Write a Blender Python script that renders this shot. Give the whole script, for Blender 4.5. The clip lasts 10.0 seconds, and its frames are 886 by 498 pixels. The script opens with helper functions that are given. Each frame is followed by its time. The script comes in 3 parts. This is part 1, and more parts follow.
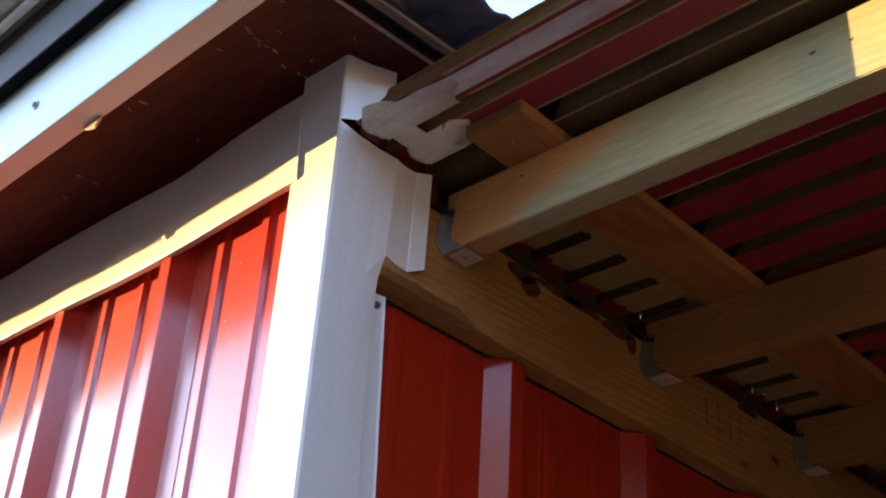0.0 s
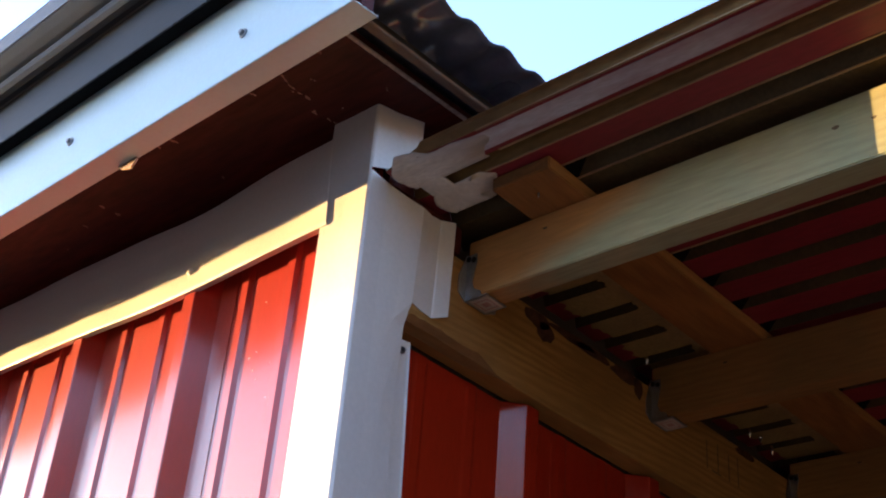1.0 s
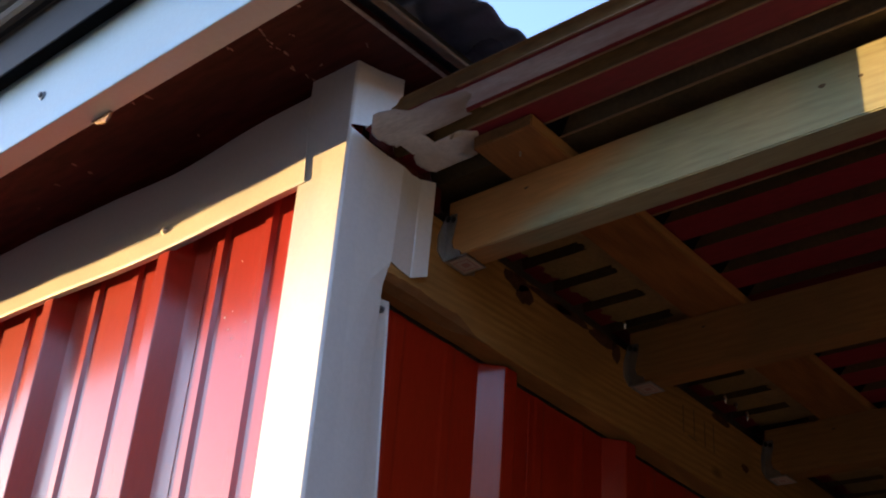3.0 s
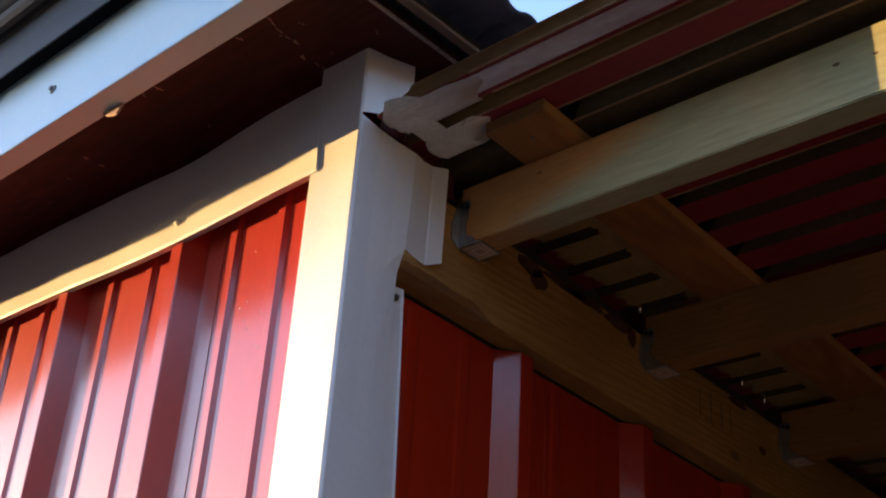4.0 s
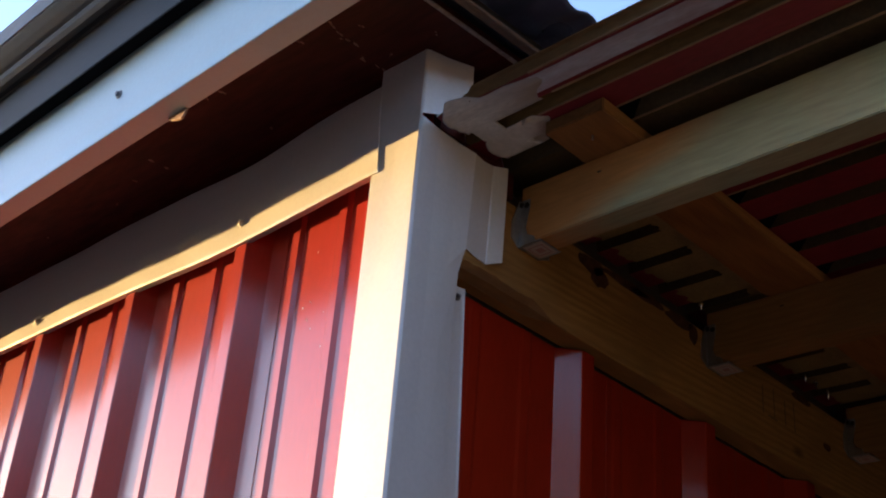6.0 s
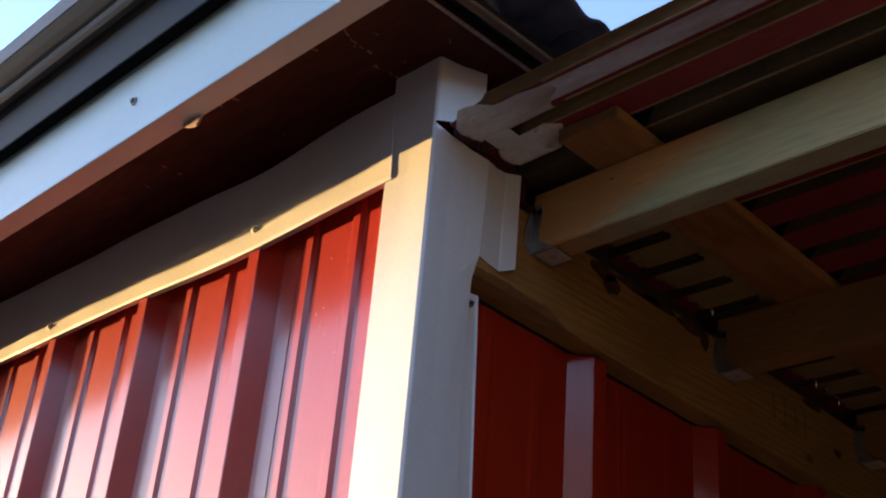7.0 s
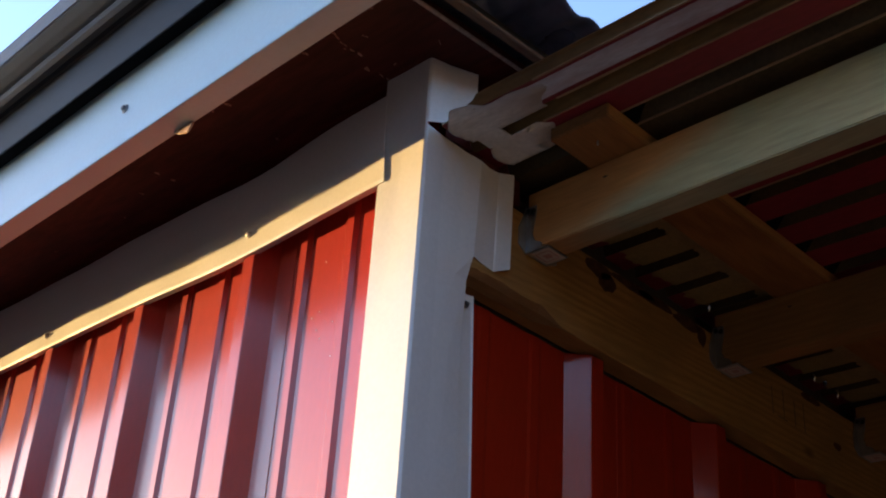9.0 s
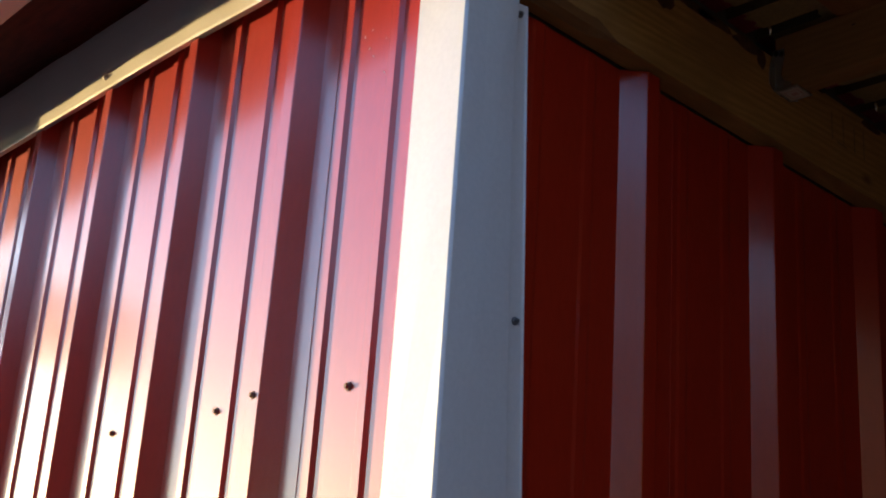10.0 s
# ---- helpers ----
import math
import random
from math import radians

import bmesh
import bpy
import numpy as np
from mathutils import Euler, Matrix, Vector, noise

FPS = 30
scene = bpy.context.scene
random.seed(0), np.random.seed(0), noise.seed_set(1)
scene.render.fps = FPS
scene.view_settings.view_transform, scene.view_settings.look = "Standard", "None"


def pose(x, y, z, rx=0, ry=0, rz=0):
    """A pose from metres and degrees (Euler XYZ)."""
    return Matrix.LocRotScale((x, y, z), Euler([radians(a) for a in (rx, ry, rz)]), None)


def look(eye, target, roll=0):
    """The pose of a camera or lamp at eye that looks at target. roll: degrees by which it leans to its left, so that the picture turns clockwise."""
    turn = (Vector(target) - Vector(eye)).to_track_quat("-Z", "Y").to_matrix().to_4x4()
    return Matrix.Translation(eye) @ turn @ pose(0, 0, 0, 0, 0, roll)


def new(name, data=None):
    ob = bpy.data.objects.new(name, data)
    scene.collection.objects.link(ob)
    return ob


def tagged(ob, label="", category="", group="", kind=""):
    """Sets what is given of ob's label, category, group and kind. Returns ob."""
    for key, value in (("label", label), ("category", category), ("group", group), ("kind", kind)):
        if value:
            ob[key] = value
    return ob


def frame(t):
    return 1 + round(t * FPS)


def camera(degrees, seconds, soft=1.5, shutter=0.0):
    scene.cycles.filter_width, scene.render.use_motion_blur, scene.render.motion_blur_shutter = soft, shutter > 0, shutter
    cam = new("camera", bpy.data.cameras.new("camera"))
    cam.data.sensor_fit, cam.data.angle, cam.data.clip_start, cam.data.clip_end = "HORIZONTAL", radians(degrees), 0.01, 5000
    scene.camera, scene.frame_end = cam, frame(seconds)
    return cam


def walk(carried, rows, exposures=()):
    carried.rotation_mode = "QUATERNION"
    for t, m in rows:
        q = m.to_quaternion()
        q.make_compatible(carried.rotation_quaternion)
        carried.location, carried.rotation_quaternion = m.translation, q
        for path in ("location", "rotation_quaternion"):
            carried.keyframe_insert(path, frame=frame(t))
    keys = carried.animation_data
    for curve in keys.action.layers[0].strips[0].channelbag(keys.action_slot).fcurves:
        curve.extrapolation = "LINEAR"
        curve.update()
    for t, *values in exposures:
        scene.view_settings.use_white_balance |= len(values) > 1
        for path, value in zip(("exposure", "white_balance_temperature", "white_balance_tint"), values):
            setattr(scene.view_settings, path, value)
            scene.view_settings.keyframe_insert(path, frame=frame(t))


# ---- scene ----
cam = camera(40.9, 10.0, soft=2.0)
PATH = [
    (0, (1.008, -0.77, 1.62), (-0.254, 0.439, 2.592), 3.8),
    (0.2, (1.004, -0.817, 1.618), (-0.236, 0.387, 2.625), 3.8),
    (0.5, (1.002, -0.841, 1.629), (-0.242, 0.383, 2.606), 3.7),
    (1, (1.002, -0.864, 1.634), (-0.221, 0.369, 2.626), 4.9),
    (1.5, (0.986, -0.863, 1.63), (-0.224, 0.378, 2.628), 4.7),
    (2, (0.971, -0.864, 1.624), (-0.223, 0.395, 2.618), 5.2),
    (2.5, (0.976, -0.853, 1.624), (-0.216, 0.421, 2.601), 4.9),
    (4, (0.969, -0.851, 1.625), (-0.247, 0.428, 2.565), 3.8),
    (4.5, (0.965, -0.847, 1.624), (-0.269, 0.419, 2.558), 3.9),
    (5, (0.969, -0.849, 1.624), (-0.262, 0.426, 2.552), 3.6),
    (5.5, (0.975, -0.855, 1.626), (-0.302, 0.38, 2.546), 4.2),
    (7, (0.973, -0.877, 1.629), (-0.322, 0.333, 2.555), 5.0),
    (7.5, (0.975, -0.872, 1.627), (-0.318, 0.343, 2.55), 4.6),
    (8, (0.979, -0.873, 1.632), (-0.307, 0.347, 2.557), 4.1),
    (8.5, (0.981, -0.875, 1.634), (-0.308, 0.339, 2.565), 3.9),
    (9, (0.976, -0.872, 1.631), (-0.317, 0.339, 2.558), 3.8),
    (9.5, (0.965, -0.854, 1.608), (-0.353, 0.377, 2.473), 3.6),
    (9.7, (0.965, -0.85, 1.601), (-0.401, 0.394, 2.368), 3.7),
    (9.8, (0.96, -0.843, 1.578), (-0.424, 0.397, 2.318), 3.8),
    (10, (0.957, -0.84, 1.536), (-0.486, 0.408, 2.136), 4.0),
]
walk_exposures = [(0.0, 4.7, 5450, 22), (0.5, 4.49, 5430, 22), (1.0, 4.3, 5400, 22), (2.5, 3.98, 5400, 22), (4.5, 3.75, 5400, 22), (7.5, 3.55, 5400, 22), (9.5, 3.49, 5250, 20), (10.0, 3.35, 4900, 17)]
walk(cam, [(t, look(eye, target, roll)) for t, eye, target, roll in PATH], walk_exposures)

# ---- world, sun ----
SUN_TO = Vector((3.2, 1.0, 0.0)).normalized()          # the way the light travels, seen from above
SUN_EL = radians(0.3)
world = bpy.data.worlds.new("world")
scene.world = world
world.use_nodes = True
wn = world.node_tree
sky = wn.nodes.new("ShaderNodeTexSky")
sky.sky_type, sky.sun_disc = "NISHITA", False
sky.sun_elevation, sky.sun_rotation = radians(9.0), math.atan2(-SUN_TO.x, -SUN_TO.y)
sky.air_density, sky.dust_density, sky.ozone_density = 1.0, 0.25, 0.7
wn.links.new(sky.outputs[0], wn.nodes["Background"].inputs[0])
wn.nodes["Background"].inputs[1].default_value = 0.046

sun = new("sun", bpy.data.lights.new("sun", "SUN"))
sun.data.energy, sun.data.angle, sun.data.color = 1.2, radians(0.1), (1.0, 0.6, 0.16)
sun.matrix_world = look((0, 0, 5), Vector((0, 0, 5)) + Vector((SUN_TO.x, SUN_TO.y, -math.tan(SUN_EL))))


# ---- materials ----
def material(name, base, rough=0.5, metal=0.0, coat=0.0, coat_rough=0.1, spots=0.15, spot_scale=9.0, grain=0.06,
             grain_scale=160.0, bump=0.03, dark=None, stretch=(1, 1, 1), rough_var=0.1, spec=0.5):
    m = bpy.data.materials.new(name)
    m.use_nodes = True
    nt = m.node_tree
    b = nt.nodes["Principled BSDF"]
    co = nt.nodes.new("ShaderNodeTexCoord")
    mp = nt.nodes.new("ShaderNodeMapping")
    mp.inputs["Scale"].default_value = stretch
    nt.links.new(co.outputs["Object"], mp.inputs[0])
    n1 = nt.nodes.new("ShaderNodeTexNoise")
    n1.inputs["Scale"].default_value, n1.inputs["Detail"].default_value = spot_scale, 5
    n2 = nt.nodes.new("ShaderNodeTexNoise")
    n2.inputs["Scale"].default_value, n2.inputs["Detail"].default_value = grain_scale, 3
    for n in (n1, n2):
        nt.links.new(mp.outputs[0], n.inputs["Vector"])
    r1 = nt.nodes.new("ShaderNodeMapRange")
    r1.inputs[1].default_value, r1.inputs[2].default_value = 0.42, 0.72
    r1.inputs[3].default_value, r1.inputs[4].default_value = 0.0, spots
    nt.links.new(n1.outputs[0], r1.inputs[0])
    mix = nt.nodes.new("ShaderNodeMix")
    mix.data_type = "RGBA"
    d = dark or tuple(c * 0.45 for c in base)
    mix.inputs["A"].default_value, mix.inputs["B"].default_value = (*base, 1), (*d, 1)
    nt.links.new(r1.outputs[0], mix.inputs["Factor"])
    r2 = nt.nodes.new("ShaderNodeMapRange")
    r2.inputs[1].default_value, r2.inputs[2].default_value = 0.3, 0.7
    r2.inputs[3].default_value, r2.inputs[4].default_value = 1 - grain, 1 + grain
    nt.links.new(n2.outputs[0], r2.inputs[0])
    mul = nt.nodes.new("ShaderNodeVectorMath")
    mul.operation = "SCALE"
    nt.links.new(mix.outputs["Result"], mul.inputs[0])
    nt.links.new(r2.outputs[0], mul.inputs["Scale"])
    nt.links.new(mul.outputs[0], b.inputs["Base Color"])
    rr = nt.nodes.new("ShaderNodeMapRange")
    rr.inputs[1].default_value, rr.inputs[2].default_value = 0.3, 0.7
    rr.inputs[3].default_value, rr.inputs[4].default_value = rough - rough_var / 2, rough + rough_var / 2
    nt.links.new(n1.outputs[0], rr.inputs[0])
    nt.links.new(rr.outputs[0], b.inputs["Roughness"])
    b.inputs["Metallic"].default_value = metal
    b.inputs["Specular IOR Level"].default_value = spec
    b.inputs["Coat Weight"].default_value, b.inputs["Coat Roughness"].default_value = coat, coat_rough
    if bump:
        bp = nt.nodes.new("ShaderNodeBump")
        bp.inputs["Strength"].default_value, bp.inputs["Distance"].default_value = bump, 0.004
        nt.links.new(n2.outputs[0], bp.inputs["Height"])
        nt.links.new(bp.outputs[0], b.inputs["Normal"])
    return m


def wood(name, base, dark, along="x", green=None, rough=0.75, ring=26.0, stain=None, bands=0.3):
    """Sawn softwood with grain along one axis, growth bands, knots and stains."""
    m = bpy.data.materials.new(name)
    m.use_nodes = True
    nt = m.node_tree
    L = nt.links.new
    b = nt.nodes["Principled BSDF"]
    co = nt.nodes.new("ShaderNodeTexCoord")
    mp = nt.nodes.new("ShaderNodeMapping")
    mp.inputs["Scale"].default_value = (0.12, 1, 1) if along == "x" else (1, 0.12, 1)
    L(co.outputs["Object"], mp.inputs[0])
    warp = nt.nodes.new("ShaderNodeTexNoise")
    warp.inputs["Scale"].default_value, warp.inputs["Detail"].default_value = 14, 2
    L(mp.outputs[0], warp.inputs["Vector"])
    ad = nt.nodes.new("ShaderNodeMix")
    ad.data_type = "VECTOR"
    ad.inputs["Factor"].default_value = 0.045
    L(mp.outputs[0], ad.inputs["A"])
    L(warp.outputs["Color"], ad.inputs["B"])
    wv = nt.nodes.new("ShaderNodeTexWave")
    wv.bands_direction = "Z"
    wv.inputs["Scale"].default_value, wv.inputs["Distortion"].default_value, wv.inputs["Detail"].default_value = ring, 3.0, 2
    L(ad.outputs["Result"], wv.inputs["Vector"])
    fine = nt.nodes.new("ShaderNodeTexNoise")
    fine.inputs["Scale"].default_value, fine.inputs["Detail"].default_value = 190, 4
    L(mp.outputs[0], fine.inputs["Vector"])
    big = nt.nodes.new("ShaderNodeTexNoise")
    big.inputs["Scale"].default_value, big.inputs["Detail"].default_value = 5, 3
    L(co.outputs["Object"], big.inputs["Vector"])
    c1 = nt.nodes.new("ShaderNodeMix")
    c1.data_type = "RGBA"
    c1.inputs["A"].default_value, c1.inputs["B"].default_value = (*base, 1), (*dark, 1)
    f1 = nt.nodes.new("ShaderNodeMath")
    f1.operation = "MULTIPLY"
    f1.inputs[1].default_value = bands
    L(wv.outputs["Fac"], f1.inputs[0])
    L(f1.outputs[0], c1.inputs["Factor"])
    c2 = nt.nodes.new("ShaderNodeMix")
    c2.data_type = "RGBA"
    g = green or dark
    c2.inputs["B"].default_value = (*g, 1)
    mr = nt.nodes.new("ShaderNodeMapRange")
    mr.inputs[1].default_value, mr.inputs[2].default_value, mr.inputs[4].default_value = 0.45, 0.62, 0.75
    L(big.outputs[0], mr.inputs[0])
    L(mr.outputs[0], c2.inputs["Factor"])
    L(c1.outputs["Result"], c2.inputs["A"])
    if stain:
        # an orange resin stain with a wandering edge
        wob = nt.nodes.new("ShaderNodeTexNoise")
        wob.inputs["Scale"].default_value, wob.inputs["Detail"].default_value = 16, 3
        L(mp.outputs[0], wob.inputs["Vector"])
        dist = nt.nodes.new("ShaderNodeVectorMath")
        dist.operation = "DISTANCE"
        lay = nt.nodes.new("ShaderNodeMapping")
        lay.inputs["Location"].default_value = (-stain[0] * 0.5 + stain[2] * 0.55, 0, -stain[2])
        lay.inputs["Scale"].default_value = (0.5, 0, 1.0)
        shear = nt.nodes.new("ShaderNodeSeparateXYZ")
        L(co.outputs["Object"], shear.inputs[0])
        slant = nt.nodes.new("ShaderNodeMath")
        slant.operation = "MULTIPLY_ADD"
        slant.inputs[1].default_value = -1.1
        L(shear.outputs["Z"], slant.inputs[0])
        L(shear.outputs["X"], slant.inputs[2])
        joined = nt.nodes.new("ShaderNodeCombineXYZ")
        L(slant.outputs[0], joined.inputs["X"])
        L(shear.outputs["Z"], joined.inputs["Z"])
        L(joined.outputs[0], lay.inputs[0])
        L(lay.outputs[0], dist.inputs[0])
        summ = nt.nodes.new("ShaderNodeMath")
        summ.operation = "MULTIPLY_ADD"
        summ.inputs[1].default_value = 0.1
        L(wob.outputs[0], summ.inputs[0])
        L(dist.outputs["Value"], summ.inputs[2])
        sr = nt.nodes.new("ShaderNodeMapRange")
        sr.inputs[1].default_value, sr.inputs[2].default_value, sr.inputs[3].default_value, sr.inputs[4].default_value = 0.135, 0.19, 0.9, 0.0
        L(summ.outputs[0], sr.inputs[0])
        cs = nt.nodes.new("ShaderNodeMix")
        cs.data_type = "RGBA"
        cs.inputs["B"].default_value = (0.58, 0.25, 0.058, 1)
        L(sr.outputs[0], cs.inputs["Factor"])
        L(c2.outputs["Result"], cs.inputs["A"])
        c2 = cs
    # knots
    vo = nt.nodes.new("ShaderNodeTexVoronoi")
    vo.inputs["Scale"].default_value = 5.5
    mk = nt.nodes.new("ShaderNodeMapping")
    mk.inputs["Scale"].default_value = (0.55, 1, 1) if along == "x" else (1, 0.55, 1)
    L(co.outputs["Object"], mk.inputs[0])
    L(mk.outputs[0], vo.inputs["Vector"])
    kr = nt.nodes.new("ShaderNodeMapRange")
    kr.inputs[1].default_value, kr.inputs[2].default_value = 0.03, 0.075
    kr.inputs[3].default_value, kr.inputs[4].default_value = 0.75, 0.0
    L(vo.outputs["Distance"], kr.inputs[0])
    c3 = nt.nodes.new("ShaderNodeMix")
    c3.data_type = "RGBA"
    c3.inputs["B"].default_value = (dark[0] * 0.4, dark[1] * 0.33, dark[2] * 0.3, 1)
    L(kr.outputs[0], c3.inputs["Factor"])
    L(c2.outputs["Result"], c3.inputs["A"])
    fr = nt.nodes.new("ShaderNodeMapRange")
    fr.inputs[1].default_value, fr.inputs[2].default_value = 0.3, 0.7
    fr.inputs[3].default_value, fr.inputs[4].default_value = 0.87, 1.09
    L(fine.outputs[0], fr.inputs[0])
    sc = nt.nodes.new("ShaderNodeVectorMath")
    sc.operation = "SCALE"
    L(c3.outputs["Result"], sc.inputs[0])
    L(fr.outputs[0], sc.inputs["Scale"])
    L(sc.outputs[0], b.inputs["Base Color"])
    b.inputs["Roughness"].default_value = rough
    bp = nt.nodes.new("ShaderNodeBump")
    bp.inputs["Strength"].default_value, bp.inputs["Distance"].default_value = 0.25, 0.002
    L(fine.outputs[0], bp.inputs["Height"])
    L(bp.outputs[0], b.inputs["Normal"])
    return m


RED = material("red_painted_steel", (0.39, 0.02, 0.003), rough=0.5, coat=1.0, coat_rough=0.19, spots=0.12, spot_scale=3.0,
               grain=0.05, bump=0.012, stretch=(1, 1, 0.25), rough_var=0.06, spec=0.08)
RED.node_tree.nodes["Principled BSDF"].inputs["Coat IOR"].default_value = 1.7
WHITE = material("white_painted_steel", (0.74, 0.72, 0.69), rough=0.4, coat=0.8, coat_rough=0.25, spots=0.12, spot_scale=6.0,
                 dark=(0.55, 0.5, 0.44), grain=0.03, bump=0.012, rough_var=0.08)
PALEBLUE = material("pale_grey_blue_painted_steel", (0.44, 0.55, 0.58), rough=0.42, coat=0.5, coat_rough=0.3, spots=0.12, spot_scale=6.0,
                    dark=(0.5, 0.52, 0.5), grain=0.03, bump=0.012, rough_var=0.08)
SLATE = material("dark_grey_gutter_metal", (0.034, 0.035, 0.038), rough=0.55, coat=0.0, coat_rough=0.2, spec=0.18, spots=0.4, spot_scale=5.0,
                 grain=0.08, bump=0.02, stretch=(0.3, 1, 1))
RIM = material("pale_gutter_edge", (0.15, 0.125, 0.11), rough=0.6, spots=0.4, spot_scale=6.0, grain=0.1, bump=0.03, stretch=(0.3, 1, 1))
ROOFDARK = material("dark_blue_grey_roof_sheet", (0.1, 0.12, 0.17), rough=0.3, coat=1.0, spots=0.5, spot_scale=7.0, grain=0.1,
                    bump=0.03)
BROWN = material("dark_brown_stained_board", (0.085, 0.016, 0.011), spec=0.15, rough=0.55, spots=0.6, spot_scale=6.0, dark=(0.02, 0.006, 0.005),
                 grain=0.3, grain_scale=90, bump=0.12, stretch=(0.2, 1, 1))
SCUFF = material("pale_scratched_wood", (0.3, 0.17, 0.13), rough=0.8, grain=0.3, bump=0.1)
EDGEWOOD = material("pale_board_edge", (0.42, 0.34, 0.29), rough=0.8, grain=0.25, bump=0.1)
TAN = material("tan_bare_timber_strip", (0.19, 0.135, 0.095), rough=0.75, grain=0.2, bump=0.1, stretch=(1, 0.2, 1))
FLAKE = material("tan_filler", (0.42, 0.26, 0.19), rough=0.7, spots=0.5, spot_scale=60, grain=0.2, bump=0.1)
PINE = wood("treated_pine", (0.36, 0.18, 0.045), (0.23, 0.105, 0.025), "x", green=(0.27, 0.145, 0.04))
PINE_STAINED = wood("treated_pine_stained", (0.40, 0.36, 0.2), (0.32, 0.28, 0.15), "x", green=(0.30, 0.33, 0.2), stain=(0.05, 0.185, 2.455))
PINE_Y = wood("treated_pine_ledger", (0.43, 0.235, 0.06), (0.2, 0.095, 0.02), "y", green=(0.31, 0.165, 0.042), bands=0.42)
SIDELIT = wood("batten_lit_side", (0.5, 0.27, 0.085), (0.32, 0.16, 0.045), "y", green=(0.42, 0.22, 0.07))
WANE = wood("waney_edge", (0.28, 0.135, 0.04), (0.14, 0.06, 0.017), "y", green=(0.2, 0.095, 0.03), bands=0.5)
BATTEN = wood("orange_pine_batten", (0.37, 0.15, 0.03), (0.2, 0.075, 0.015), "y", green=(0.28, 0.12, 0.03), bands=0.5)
SHEET = material("dark_red_roof_sheet", (0.25, 0.017, 0.029), rough=0.5, coat=0.15, spots=0.5, spot_scale=8.0, dark=(0.13, 0.012, 0.015),
                 grain=0.12, bump=0.03, stretch=(0.3, 1, 1))
RIBSHADE = material("brown_rib_shade", (0.095, 0.062, 0.022), rough=0.6, spots=0.7, spot_scale=12, grain=0.2, bump=0.05)
LIP = material("bronze_rib_edge", (0.25, 0.15, 0.05), rough=0.6, spots=0.7, spot_scale=10, dark=(0.1, 0.06, 0.025), grain=0.2, bump=0.05, stretch=(0.3, 1, 1))
BENT = material("lit_sheet_bend", (0.4, 0.27, 0.14), rough=0.5, spots=0.6, spot_scale=20, dark=(0.15, 0.03, 0.03), grain=0.2, stretch=(0.3, 1, 1))
WORN = material("worn_grey_coating", (0.6, 0.63, 0.73), rough=0.45, spots=0.7, spot_scale=26, dark=(0.42, 0.27, 0.33), grain=0.12, bump=0.05,
                stretch=(0.4, 1.5, 1))


def fade_along_x(m, x0, x1, to, wander):
    """Lets a coat wear out between x0 and x1 into the colour below it, with a wandering edge."""
    nt = m.node_tree
    b = nt.nodes["Principled BSDF"]
    old = b.inputs["Base Color"].links[0].from_socket
    co = nt.nodes.new("ShaderNodeTexCoord")
    sep = nt.nodes.new("ShaderNodeSeparateXYZ")
    nt.links.new(co.outputs["Object"], sep.inputs[0])
    mp = nt.nodes.new("ShaderNodeMapping")
    mp.inputs["Scale"].default_value = (0.2, 1.6, 1)
    nt.links.new(co.outputs["Object"], mp.inputs[0])
    wob = nt.nodes.new("ShaderNodeTexNoise")
    wob.inputs["Scale"].default_value, wob.inputs["Detail"].default_value = 34, 4
    nt.links.new(mp.outputs[0], wob.inputs["Vector"])
    ad = nt.nodes.new("ShaderNodeMath")
    ad.operation = "MULTIPLY_ADD"
    ad.inputs[1].default_value = wander
    nt.links.new(wob.outputs[0], ad.inputs[0])
    nt.links.new(sep.outputs["X"], ad.inputs[2])
    mr = nt.nodes.new("ShaderNodeMapRange")
    mr.inputs[1].default_value, mr.inputs[2].default_value = x0 + wander / 2, x1 + wander / 2
    nt.links.new(ad.outputs[0], mr.inputs[0])
    mx = nt.nodes.new("ShaderNodeMix")
    mx.data_type = "RGBA"
    mx.inputs["B"].default_value = (*to, 1)
    nt.links.new(mr.outputs[0], mx.inputs["Factor"])
    nt.links.new(old, mx.inputs["A"])
    nt.links.new(mx.outputs["Result"], b.inputs["Base Color"])


fade_along_x(WORN, 0.3, 0.75, (0.2, 0.012, 0.046), 0.3)
PALE = material("pale_sealing_strip", (0.8, 0.76, 0.73), rough=0.5, spots=0.6, spot_scale=20, dark=(0.46, 0.38, 0.32), grain=0.1, bump=0.08)
SMEAR = material("pale_sealing_smear", (0.8, 0.77, 0.74), rough=0.5, spots=0.6, spot_scale=18, dark=(0.5, 0.4, 0.32), grain=0.12, bump=0.08, stretch=(0.5, 1.5, 1))
fade_along_x(SMEAR, 0.05, 0.17, (0.42, 0.4, 0.46), 0.14)
DULL = material("dull_sealing_strip", (0.36, 0.23, 0.08), rough=0.7, spots=0.5, spot_scale=20, dark=(0.2, 0.13, 0.07), grain=0.15, bump=0.08)
ZINC = material("galvanised_steel", (0.45, 0.46, 0.47), rough=0.42, metal=0.9, spots=0.4, spot_scale=40, grain=0.12, bump=0.04)
SHINY = material("daylight_speck_metal", (0.8, 0.8, 0.82), rough=0.18, metal=1.0, grain=0.05, bump=0.0)
STEEL = material("dull_screw_steel", (0.23, 0.22, 0.22), rough=0.45, metal=0.8, grain=0.1)
RUST = material("rusty_screw_head", (0.1, 0.035, 0.022), rough=0.7, grain=0.3)
NAIL = material("blackened_nail", (0.02, 0.018, 0.018), rough=0.6, grain=0.2, spec=0.3)
# near-black that stands in for shade in gaps and rib mouths
GAPBLACK = material("black_gap_shade", (0.006, 0.006, 0.007), rough=0.95, grain=0.3, bump=0.2, spec=0.1)
